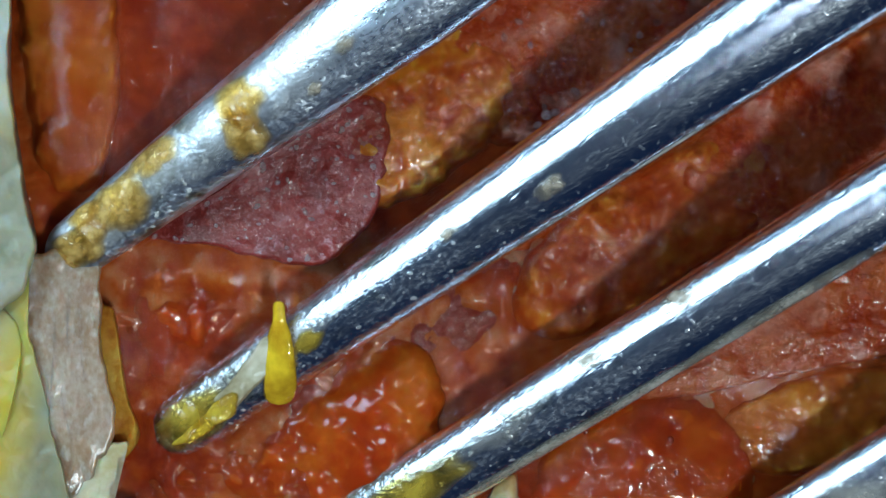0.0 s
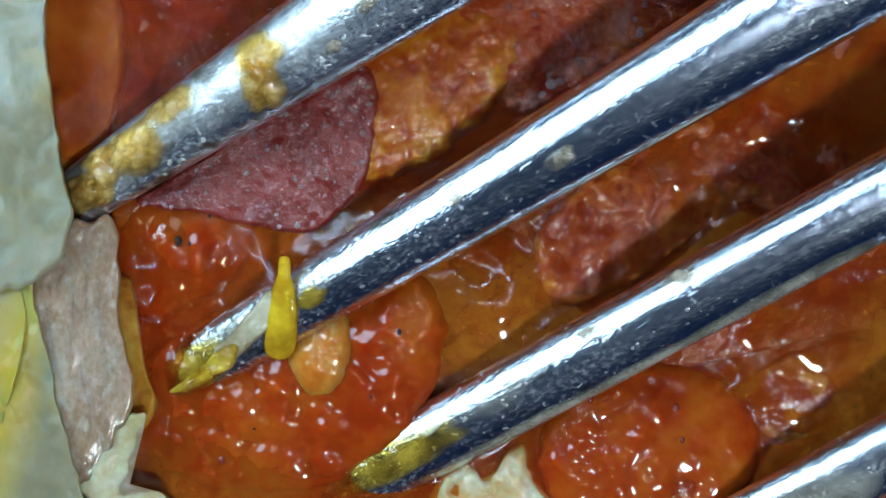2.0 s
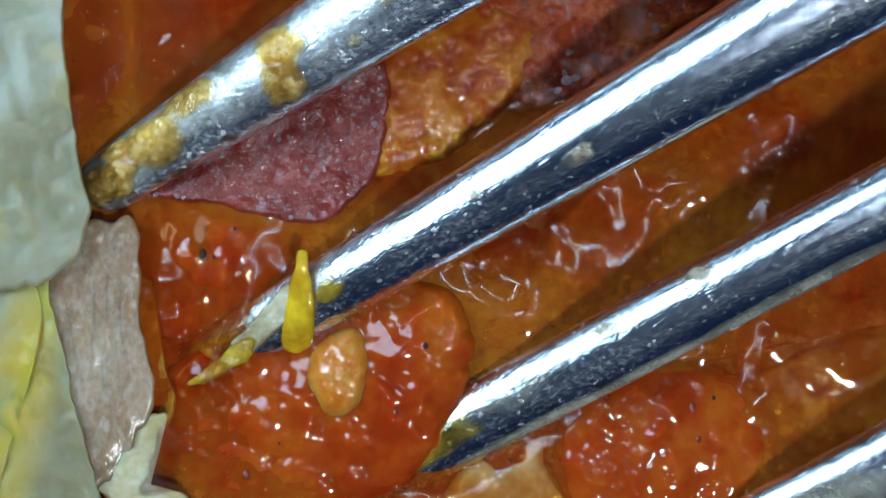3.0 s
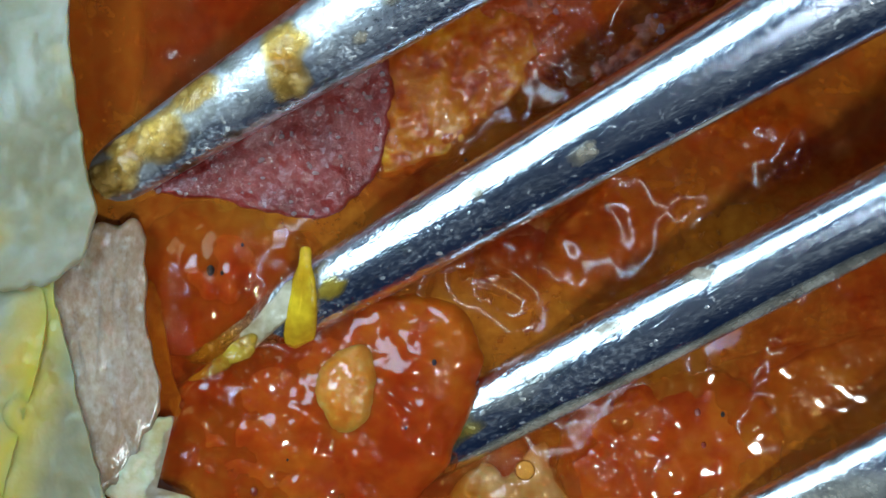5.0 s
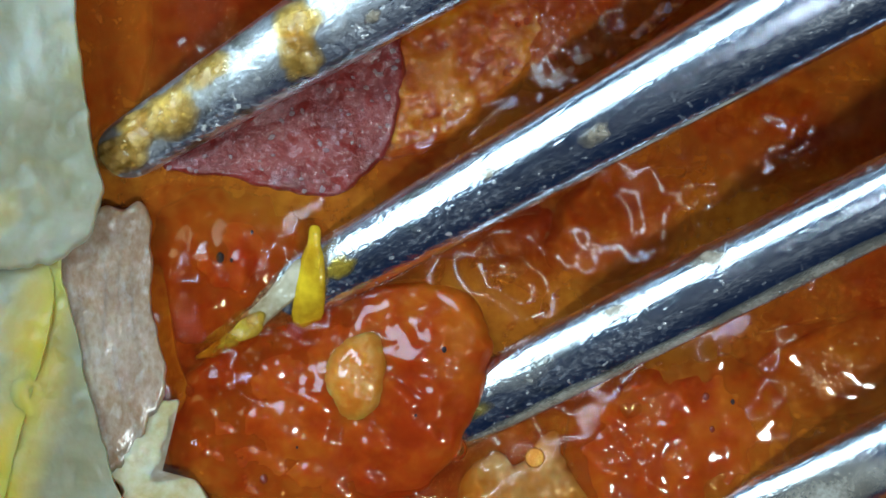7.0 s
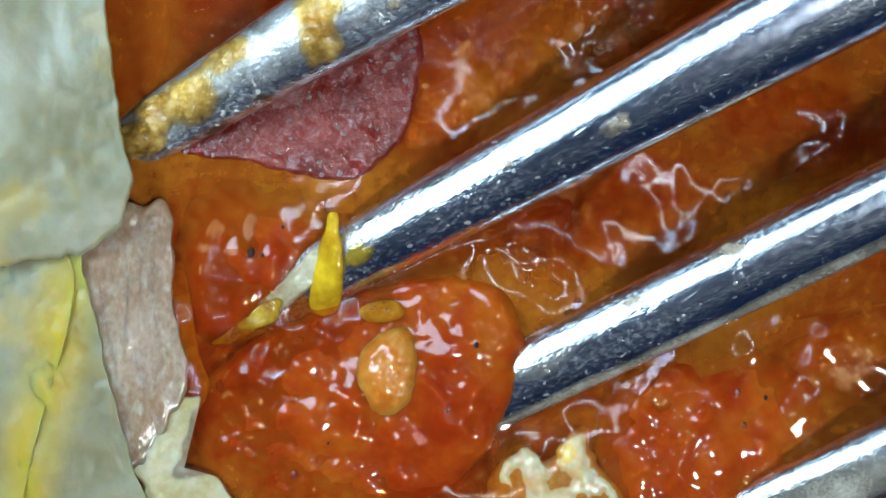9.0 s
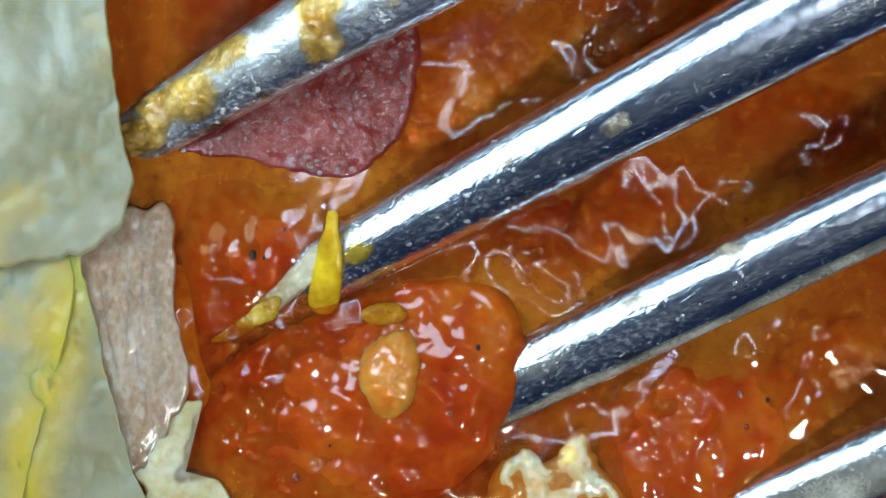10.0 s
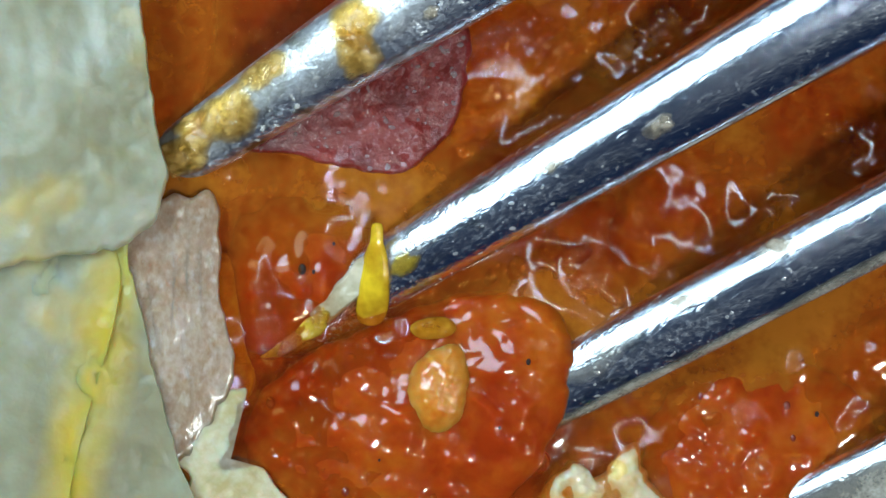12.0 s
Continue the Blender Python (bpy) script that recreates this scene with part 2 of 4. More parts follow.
MEAT_PINK = stuff_mat("pink_meat", [(0.28, 0.022, 0.004), (0.39, 0.072, 0.010), (0.47, 0.15, 0.035)], 0.5, spec=0.2, rough=0.25, bump=0.8,
                      bump_mm=0.14, fine=9, coat=0.35, coat_rough=0.12, sss=0.2, speckle=((0.52, 0.27, 0.20), 0.8, 0.52, 0.74))
PEPPER = stuff_mat("orange_pepper", [(0.32, 0.045, 0.005), (0.44, 0.10, 0.009), (0.54, 0.20, 0.02)], 0.35, spec=0.1, rough=0.35, bump=0.4,
                   bump_mm=0.12, coat=0.2, coat_rough=0.12, fine=8, sss=0.3)
RED_PEPPER = stuff_mat("red_pepper", [(0.20, 0.017, 0.005), (0.29, 0.036, 0.007), (0.37, 0.075, 0.012)], 0.4, spec=0.06, rough=0.22,
                       bump=0.5, bump_mm=0.12, coat=0.0, sss=0.2)
YELLOW = stuff_mat("yellow_squash", [(0.38, 0.13, 0.012), (0.50, 0.23, 0.02), (0.60, 0.34, 0.05)], 0.5, spec=0.06, rough=0.4, bump=0.35,
                   bump_mm=0.2, coat=0.0, sss=0.4)
SQUASH = stuff_mat("stained_squash", [(0.36, 0.060, 0.006), (0.50, 0.16, 0.010), (0.60, 0.29, 0.014), (0.64, 0.36, 0.03)], 0.3, spec=0.2, rough=0.3, bump=0.6,
                   bump_mm=0.16, fine=7, coat=0.35, coat_rough=0.08, sss=0.4)
FAT = stuff_mat("pale_fat", [(0.50, 0.36, 0.20), (0.57, 0.47, 0.32), (0.65, 0.58, 0.45)], 0.4, rough=0.3, bump=0.5, sss=0.5, coat=0.8)
PULP = stuff_mat("tomato_pulp", [(0.33, 0.032, 0.002), (0.41, 0.066, 0.003), (0.48, 0.12, 0.006)], 0.25, spec=0.03, rough=0.4, bump=0.12,
                 bump_mm=0.06, coat=0.7, coat_rough=0.05, sss=0.6, fine=5)
PEPPER_DARK = stuff_mat("dark_orange_pepper", [(0.33, 0.062, 0.005), (0.43, 0.11, 0.008), (0.50, 0.17, 0.012)], 0.2, spec=0.05, rough=0.4, bump=0.2,
                        bump_mm=0.06, coat=0.3, coat_rough=0.1, fine=8, sss=0.4)
KERNEL = stuff_mat("bean", [(0.58, 0.19, 0.012), (0.63, 0.26, 0.03), (0.68, 0.35, 0.10)], 0.45, rough=0.3, bump=0.12,
                   bump_mm=0.08, fine=4, coat=1.0, coat_rough=0.04, sss=0.9)
BED = stuff_mat("stew", [(0.24, 0.020, 0.004), (0.36, 0.060, 0.007), (0.46, 0.14, 0.018), (0.52, 0.27, 0.11)], 0.22, spec=0.1, rough=0.3, bump=0.4,
                bump_mm=0.15, fine=7, coat=0.12, coat_rough=0.1, sss=0.3)
CRUST = clear_mat("dried_crust", (0.80, 0.56, 0.18), (1.0, 0.80, 0.36), 0.24, scale=2.0, dark=(0.60, 0.27, 0.02), rough=0.08, bump=0.7, wave=3.5, vary=0.34, grain=0.35, rim=True, fade=True)
SCALE = clear_mat("dried_grease", (0.52, 0.45, 0.33), (1.0, 0.95, 0.85), 0.42, scale=1.6, dark=(0.40, 0.33, 0.22), rough=0.2, bump=0.5, wave=3.0, vary=0.42, rim=True, fade=True)
FILM = clear_mat("film_and_gleam", (0.72, 0.70, 0.64), (1.0, 0.99, 0.95), 0.07, scale=0.7, dark=(0.52, 0.46, 0.34), rough=0.25, bump=0.5, bump_mm=0.02, wave=5.0, vary=0.2, grain=0.4,
                 rim=True, fade=True)
# pale colour paints the reflection on lower flanks and the last tine's greasy sheen
GLEAM_FILM = clear_mat("gleam_film", (0.60, 0.58, 0.49), (1.0, 0.98, 0.92), 0.42, scale=0.6, dark=(0.48, 0.44, 0.34), rough=0.25, bump=0.4, bump_mm=0.02, wave=4.0, vary=0.25, grain=0.4,
                      rim=True, fade=True)
FILM_WHITE = clear_mat("starch_film", (0.86, 0.86, 0.83), (1.0, 0.99, 0.96), 0.09, scale=0.8, dark=(0.74, 0.70, 0.60), rough=0.22, bump=0.6, bump_mm=0.03, wave=5.0, vary=0.25,
                       grain=0.6, rim=True, fade=True)
FAT_WET = stuff_mat("wet_fat", [(0.60, 0.36, 0.10), (0.66, 0.50, 0.25), (0.72, 0.62, 0.42)], 0.3, rough=0.3, bump=0.2, bump_mm=0.06, sss=0.9, coat=1.0,
                    coat_rough=0.06, fine=4)
SPECK = stuff_mat("pepper_speck", [(0.02, 0.012, 0.008), (0.05, 0.03, 0.02)], 3.0, rough=0.5, bump=0.5)
HOUSING = stuff_mat("black_plastic", [(0.01, 0.01, 0.012), (0.02, 0.02, 0.022)], 0.2, rough=0.5, bump=0.1)
SAUCE = clear_mat("tomato_sauce", (0.50, 0.175, 0.013), (1.0, 0.70, 0.22), 0.48, scale=0.16, dark=(0.40, 0.055, 0.004), bump=0.03, rough=0.05, vary=0.28, grain=0.30, rim=True, fade=True)
OIL = glass_mat("clear_oil", (1.0, 0.84, 0.42))
JELLY = clear_mat("amber_jelly", (0.90, 0.66, 0.07), (1.0, 0.88, 0.38), 0.15, scale=0.9, dark=(0.70, 0.40, 0.03), vary=0.2, rough=0.05, bump=0.4, wave=1.6, rim=True, fade=True)
GLAZE = clear_mat("thin_sauce", (0.40, 0.070, 0.008), (1.0, 0.60, 0.26), 0.50, scale=0.2, dark=(0.32, 0.045, 0.008), bump=0.6, bump_mm=0.055, rough=0.08,
                  vary=0.15, grain=0.3, wave=6.0, ior=1.42, rim=True, fade=True, pebble=0.05, pebbled=0.46)
SHRED = clear_mat("yellow_shred", (0.90, 0.62, 0.02), (1.0, 0.86, 0.22), 0.62, vary=0.25, scale=0.9, dark=(0.74, 0.38, 0.01), rough=0.08, bump=0.4, wave=2.0, pebble=0.02)
YELLOW_OIL = clear_mat("yellow_oil", (0.90, 0.68, 0.06), (1.0, 0.90, 0.42), 0.36, scale=0.9, dark=(0.78, 0.42, 0.02), rough=0.05, bump=0.4, wave=1.6, vary=0.25, pebble=0.03)
# whitish body colour for the bright metal that shows through the sauce
TINE_SHINE = clear_mat("tine_shine", (0.72, 0.66, 0.46), (1.0, 0.95, 0.78), 0.62, scale=0.9, dark=(0.60, 0.50, 0.26), rough=0.08, bump=0.4, wave=2.0, vary=0.25, pebble=0.03)
JELLY_BODY = clear_mat("yellow_pulp", (0.72, 0.40, 0.03), (1.0, 0.80, 0.30), 0.6, scale=0.9, dark=(0.62, 0.26, 0.01), vary=0.2, rough=0.06, bump=0.3, wave=1.6)
GLOW = glow_mat()


# ---- building helpers ----
def at(p, z):
    """The place at height z over which the plan's point p appears from the lens's height."""
    k = (HIGH - z) / HIGH
    return Vector((p[0] * k, p[1] * k, z))


def mesh_ob(name, verts, faces, material, parent=None, label="", smooth=True):
    me = bpy.data.meshes.new(name)
    me.from_pydata([[c * MM for c in v] for v in verts], [], faces)
    bm = bmesh.new()
    bm.from_mesh(me)
    if any(e.is_boundary for e in bm.edges):
        bm.normal_update()
        if sum(f.normal.z * f.calc_area() for f in bm.faces) < 0:
            bmesh.ops.reverse_faces(bm, faces=bm.faces)
    else:
        bmesh.ops.recalc_face_normals(bm, faces=bm.faces)
    bm.to_mesh(me)
    bm.free()
    me.materials.append(material)
    me.polygons.foreach_set("use_smooth", [smooth] * len(me.polygons))
    me.update()
    ob = new(name, me)
    if parent:
        ob.parent = parent
    return tagged(ob, label)


def loop_curve(points, count):
    """A closed smooth curve through the points."""
    n = len(points)
    out = []
    for i in range(count):
        f = i * n / count
        k, u = int(f), f - int(f)
        a, b, c, d = (Vector(points[(k + j - 1) % n]) for j in range(4))
        out.append(0.5 * ((2 * b) + (c - a) * u + (2 * a - 5 * b + 4 * c - d) * u * u + (3 * b - a - 3 * c + d) * u ** 3))
    return out


def piece(name, points, top, bottom, material, round_mm=0.6, lump=0.12, wave=1.2, ragged=0.2, tilt=(0, 0), dome=0.0,
          segs=120, rings=36, seed=0, parent=None, label="", fine=0.01, swells=()):
    """A lump of food: an outline in the plan, a top that bulges and rolls over at the rim, a side and an underside."""
    edge = loop_curve(points, segs)
    mid = sum(edge, Vector((0, 0))) / segs
    off = Vector((seed * 7.3, seed * 3.1, seed * 1.7))
    reach = sum((e - mid).length for e in edge) / segs
    verts, faces = [], []
    rim = min(0.9, round_mm / reach)

    def height(p, r):
        z = top + tilt[0] * (p.x - mid.x) + tilt[1] * (p.y - mid.y) + dome * (1 - r * r)
        q = Vector((p.x, p.y, 0))
        for (sx, sy), reach_mm, high in swells:
            z += high * math.exp(-((p.x - sx) ** 2 + (p.y - sy) ** 2) / reach_mm ** 2)
        z += lump * noise.fractal(q / wave + off, 0.8, 2.0, 3)
        z += 1.6 * fine * noise.fractal(q / 0.6 + off, 0.9, 2.0, 2) + fine * noise.fractal(q / 0.22 + off, 0.9, 2.0, 3)
        if r > 1 - rim:
            u = (r - 1 + rim) / rim
            z -= round_mm * (1 - math.sqrt(max(0.0, 1 - u * u)))
        return z

    z0 = height(mid, 0)
    verts.append(at(mid, z0))
    for j in range(1, rings + 1):
        r = 1 - (1 - j / rings) ** 1.5
        for i, e in enumerate(edge):
            w = ragged * noise.fractal(Vector((e.x, e.y, 5)) / 0.9 + off, 0.8, 2.0, 2)
            p = mid + (e - mid) * r * (1 + w * r * r / max(reach, 0.5))
            verts.append(at(p, height(p, r)))
    base = len(verts)
    for k, shrink in ((0.5, 0.99), (1.0, 0.93)):
        for i, e in enumerate(edge):
            rimv = verts[1 + (rings - 1) * segs + i]
            z = rimv[2] + (bottom - rimv[2]) * k
            p = mid + (e - mid) * shrink
            verts.append(at(p, z))
    verts.append(at(mid, bottom))
    for i in range(segs):
        n = (i + 1) % segs
        faces.append((0, 1 + i, 1 + n))
        for j in range(rings + 1):
            a = 1 + j * segs
            faces.append((a + i, a + segs + i, a + segs + n, a + n))
        last = 1 + (rings + 1) * segs
        faces.append((last + i, len(verts) - 1, last + n))
    return mesh_ob(name, verts, faces, material, parent, label)


def thing(name, label, category, group=""):
    return tagged(new(name), label, category, group)


# ---- the dish ----
def stew_ground():
    n, w = 300, 62.0
    verts, faces = [], []
    for j in range(n + 1):
        for i in range(n + 1):
            x, y = (i / n - 0.5) * w * 1.35, (j / n - 0.5) * w
            q = Vector((x, y, 3))
            z = -1.12 + 0.3 * noise.fractal(q / 2.8, 0.8, 2.0, 3) + 0.17 * noise.fractal(q / 0.7, 0.8, 2.0, 3)
            verts.append((x, y, z))
    for j in range(n):
        for i in range(n):
            a = j * (n + 1) + i
            faces.append((a, a + 1, a + n + 2, a + n + 1))
    ob = mesh_ob("ground", verts, faces, BED)
    return tagged(ob, "dark red tomato stew filling the dish", "stew", kind="structure")


# mounds that the sauce drapes over: centre, half axes, height, heading of the first axis
MOUNDS = [((17.91, 5.76), 5.5, 3.0, 0.5, 22), ((17.53, -3.81), 4.5, 3.0, 0.45, 10), ((-10.7, -3.43), 2.2, 4.5, 0.28, 5), ((6.81, 10.16), 3.5, 2.5, 0.5, 25),
          ((-7.45, -0.17), 2.6, 2.4, 0.10, 0), ((-3.52, -4.77), 5.8, 3.8, 0.05, 0), ((-6.39, -1.99), 2.6, 1.3, 0.20, 32), ((0.88, -5.24), 2.8, 2.2, 0.03, 60),
          ((-5.82, -5.72), 0.9, 0.5, 0.09, -20), ((-4.19, -6.07), 0.8, 0.4, 0.08, -15), ((-2.47, -6.01), 0.4, 0.55, 0.07, 0), ((-1.19, -5.19), 0.55, 0.7, 0.10, 10),
          ((-7.89, 0.1), 0.55, 0.5, 0.09, 0), ((-9.17, -1.13), 0.4, 1.0, 0.07, 5), ((-7.64, -3.9), 1.1, 0.6, 0.12, 50), ((-5.05, -2.81), 1.1, 0.45, 0.10, 0),
          ((1.07, 4.71), 1.6, 0.65, 0.16, 38), ((8.82, 2.22), 1.0, 0.6, 0.20, 20), ((12.17, 3.94), 3.6, 1.0, 0.39, 22), ((12.56, 5.19), 1.2, 0.8, 0.20, 60),
          ((4.71, 7.1), 0.7, 0.4, 0.17, 20), ((1.26, -1.13), 1.7, 0.8, 0.17, -40), ((3.37, -1.7), 1.5, 0.9, 0.17, 35), ((1.93, 0.11), 0.5, 0.4, 0.09, 0),
          
          ((12.75, -3.27), 1.7, 0.6, 0.37, -28), ((11.12, -5.34), 0.9, 0.5, 0.17, 35), ((9.4, -3.43), 0.5, 0.35, 0.15, 20),
          ((14.09, -0.56), 0.7, 0.3, 0.14, 25), ((-8.69, 7.1), 0.5, 0.25, 0.08, 30)]
# the sauce lies low along the lower flank of the third tine
HOLLOWS = [((1.3, -6.1), 2.4, 1.3, -0.28, 30)]

# past the large mounds come low swells, steep enough at most to catch the ring lamp once
MOUNDS[8:] = [(c, 1.35 * ax, 1.6 * ay, 0.15 * 1.6 * min(ax, ay), turn) for c, ax, ay, _, turn in MOUNDS[8:]] + HOLLOWS

# clear oily pools where the sauce is thin: centre, half axes, heading
POOLS = [((1.26, -5.63), 1.4, 0.6, 48), ((2.79, -7.45), 1.8, 1.4, 0), ((6.05, -0.17), 1.9, 0.7, 30), ((11.79, 3.37), 2.6, 0.6, 22),
         ((0.31, 5.95), 2.0, 1.5, 40), ((-8.69, 6.72), 1.6, 3.2, 0), ((-2.76, -3.81), 1.3, 1.4, 0), ((-3.33, -4.77), 5.0, 3.4, 0), ((-7.35, -0.27), 2.4, 2.2, 0), ((7.77, -6.3), 3.2, 2.2, 40), ((13.7, -3.81), 2.4, 1.1, 20), ((4.33, 6.14), 2.5, 1.2, 30), ((2.79, 0.78), 1.5, 0.9, 30)]


def sauce_sheet():
    """The rising sauce: a thin skin with slow swells, one sheet that is keyed upwards."""
    nx, ny, wx, wy = 480, 350, 44.0, 32.0
    verts, faces = [], []
    for j in range(ny + 1):
        for i in range(nx + 1):
            x, y = (i / nx - 0.5) * wx, (j / ny - 0.5) * wy
            q = Vector((x, y, 0))
            along = Vector((0.86 * x + 0.5 * y, -0.5 * x + 0.86 * y, 0))
            z = 0.10 * noise.noise(Vector((along.x / 6.0, along.y / 2.6, 1.3)))
            z += 0.022 * noise.noise(q / 2.1 + Vector((4, 2, 0)))
            z += 0.004 * noise.noise(q / 0.5)
            warp = 0.4 * noise.noise(q / 1.1 + Vector((9, 9, 0)))
            for (cx, cy), ax, ay, high, turn in MOUNDS:
                ca, sa = math.cos(radians(turn)), math.sin(radians(turn))
                r = ((ca * (x - cx) + sa * (y - cy)) / ax) ** 2 + ((ca * (y - cy) - sa * (x - cx)) / ay) ** 2
                if r < 6:
                    z += high * math.exp(-1.3 * r * (1 + warp))
            verts.append((x, y, z))
    rng = random.Random(11)
    for (cx, cy), spread in GRAINS:
        for _ in range(int(26 * spread)):
            gx, gy, gr = cx + rng.gauss(0, spread * 0.5), cy + rng.gauss(0, spread * 0.4), rng.uniform(0.16, 0.30)
            i0, j0, reach = int((gx / wx + 0.5) * nx), int((gy / wy + 0.5) * ny), int(2.2 * gr * nx / wx) + 1
            for j in range(max(0, j0 - reach), min(ny, j0 + reach) + 1):
                for i in range(max(0, i0 - reach), min(nx, i0 + reach) + 1):
                    k = j * (nx + 1) + i
                    x, y, z = verts[k]
                    r = ((x - gx) ** 2 + (y - gy) ** 2) / gr ** 2
                    verts[k] = (x, y, z + 0.15 * gr * math.exp(-1.5 * r))
    for j in range(ny):
        for i in range(nx):
            a = j * (nx + 1) + i
            faces.append((a, a + 1, a + nx + 2, a + nx + 1))
    ob = mesh_ob("tomato_sauce", verts, faces, SAUCE)
    thin = []
    for x, y, _ in verts:
        d = 1.0
        for (cx, cy), ax, ay, turn in POOLS:
            ca, sa = math.cos(radians(turn)), math.sin(radians(turn))
            r = ((ca * (x - cx) + sa * (y - cy)) / ax) ** 2 + ((ca * (y - cy) - sa * (x - cx)) / ay) ** 2
            d *= 1 - 0.6 * math.exp(-r * r)
        thin.append(d)
    ob.data.attributes.new("depth", "FLOAT", "POINT").data.foreach_set("value", thin)
    return tagged(ob, "glossy orange-red tomato sauce rising round the fork", "sauce")


# clusters of pulp grains that lift the skin: centre and spread
GRAINS = [((-1.22, -4.96), 0.6), ((-2.37, -5.82), 0.5), ((-4.1, -5.91), 0.7), ((-5.63, -5.63), 0.6), ((-7.64, -0.08), 0.6), ((-6.87, -0.75), 0.4), ((-2.76, -4.29), 0.5), ((-3.23, -4.86), 0.4),
          ((1.93, 0.02), 0.5), ((-8.31, -6.58), 0.4), ((-7.83, -4.1), 0.5), ((4.71, 7.67), 0.8)]


def bumps(lines, seed, count=7, spread=0.16):
    """Small grains under the skin, strewn along short lines: start, end."""
    rng = random.Random(seed)
    out = []
    for a, b in lines:
        for k in range(count):
            u = (k + rng.uniform(-0.3, 0.3)) / (count - 1)
            r = rng.uniform(0.20, 0.34)
            out.append(((a[0] + (b[0] - a[0]) * u + rng.gauss(0, spread), a[1] + (b[1] - a[1]) * u + rng.gauss(0, spread)), r, r * rng.uniform(0.12, 0.24)))
    return out


stew_ground()

# pale pasta at the rim
pasta_top = tagged(piece("pasta_sheet", [(-19.98, 13.42), (-13.86, 13.42), (-12.52, 11.31), (-12.4, 7.67), (-12.13, 5.57), (-11.89, 3.85), (-11.52, 1.84), (-12.13, 0.31), (-13.86, -0.56), (-16.15, -0.75), (-19.98, -0.75)],
                   1.5, -3.0, PASTA, round_mm=0.25, lump=0.22, wave=2.5, ragged=0.3, seed=1, rings=48, segs=160),
                   "pale cream cooked pasta sheet with yellow stains", "pasta", group="pasta pieces")
pasta_low = tagged(piece("pasta_sheet", [(-16.15, 2.12), (-13.19, 1.74), (-12.86, -0.94), (-12.33, -3.04), (-11.94, -4.96), (-11.27, -7.25), (-10.6, -9.93), (-13.09, -12.23), (-16.92, -10.7), (-16.15, -4.96)],
                   0.92, -3.0, PASTA_STREAK, round_mm=0.15, lump=0.15, wave=1.6, ragged=0.28, seed=2, rings=40, segs=140),
                   "yellow-stained folded pasta sheet with grainy rim", "pasta", group="pasta pieces")
pasta_fold = tagged(piece("pasta_sheet", [(-19.98, 0.78), (-16.15, 0.4), (-14.05, 0.21), (-13.13, -1.13), (-13.47, -3.43), (-14.14, -5.72), (-14.81, -8.4), (-15.39, -11.66), (-19.98, -11.66)],
                    1.04, -3.0, PASTA_STREAK, round_mm=0.14, lump=0.10, wave=2.0, ragged=0.10, seed=3, rings=40, segs=140),
                    "cream pasta fold with a yellow oily crease", "pasta", group="pasta pieces")
flake_grey = tagged(piece("onion_flake", [(-14.05, -0.75), (-12.71, 0.59), (-11.67, 1.55), (-10.89, 1.59), (-10.18, 1.4), (-9.95, 0.21), (-9.88, -1.51), (-9.61, -3.23), (-9.53, -4.77), (-10.41, -6.3), (-11.75, -7.45), (-13.19, -4.96), (-13.86, -2.66)],
                    0.7, -1.6, FLAKE, round_mm=0.2, lump=0.08, wave=1.2, ragged=0.35, fine=0.006, tilt=(-0.04, 0), seed=4),
                    "greyish translucent onion flake lying beside the pasta", "onion")
flake_cream = tagged(piece("pasta_scrap", [(-8.96, -4.92), (-9.3, -5.38), (-9.23, -5.88), (-9.61, -6.34), (-9.57, -6.87), (-9.95, -7.45), (-9.8, -7.79), (-9.15, -7.64), (-8.4, -7.67), (-7.83, -8.4), (-6.97, -9.93), (-9.26, -10.7), (-11.37, -9.93), (-11.08, -8.21), (-11.33, -6.87), (-10.7, -5.82), (-9.74, -5.07)],
                     0.55, -1.6, CREAM, round_mm=0.18, lump=0.10, wave=0.9, ragged=0.4, seed=5),
                     "torn cream pasta scrap with a yellow edge", "pasta", group="pasta pieces")

amber = tagged(piece("pepper_skin", [(-10.12, -0.56), (-9.53, -0.48), (-9.26, -1.89), (-9.03, -3.43), (-8.61, -4.77), (-9.17, -5.44), (-9.74, -4.57), (-10.07, -2.28)],
               -0.15, -2.0, YELLOW, round_mm=0.3, lump=0.08, wave=0.9, seed=23), "limp amber pepper skin beside the onion", "pepper", group="pepper pieces")

# pieces between the tines
tagged(piece("pepper_strip", [(-13.09, 11.5), (-10.22, 11.5), (-9.88, 9.21), (-9.74, 7.29), (-10.07, 5.38), (-10.41, 4.19), (-11.18, 3.92), (-12.13, 4), (-12.9, 6.14)],
       -0.4, -3.0, PEPPER_DARK, round_mm=0.7, lump=0.12, wave=1.8, seed=6), "orange cooked pepper strip beside the pasta", "pepper", group="pepper pieces")
tagged(piece("red_pepper_piece", [(-10.51, 12.65), (-1.61, 12.65), (-2.76, 9.59), (-5.05, 6.91), (-7.35, 4.61), (-9.26, 2.89), (-10.6, 2.51), (-10.49, 5), (-10.22, 7.67)],
       -0.7, -3.6, RED_PEPPER, round_mm=0.6, lump=0.2, wave=1.6, seed=7), "dark red cooked pepper piece in the fork's shade", "pepper", group="pepper pieces")
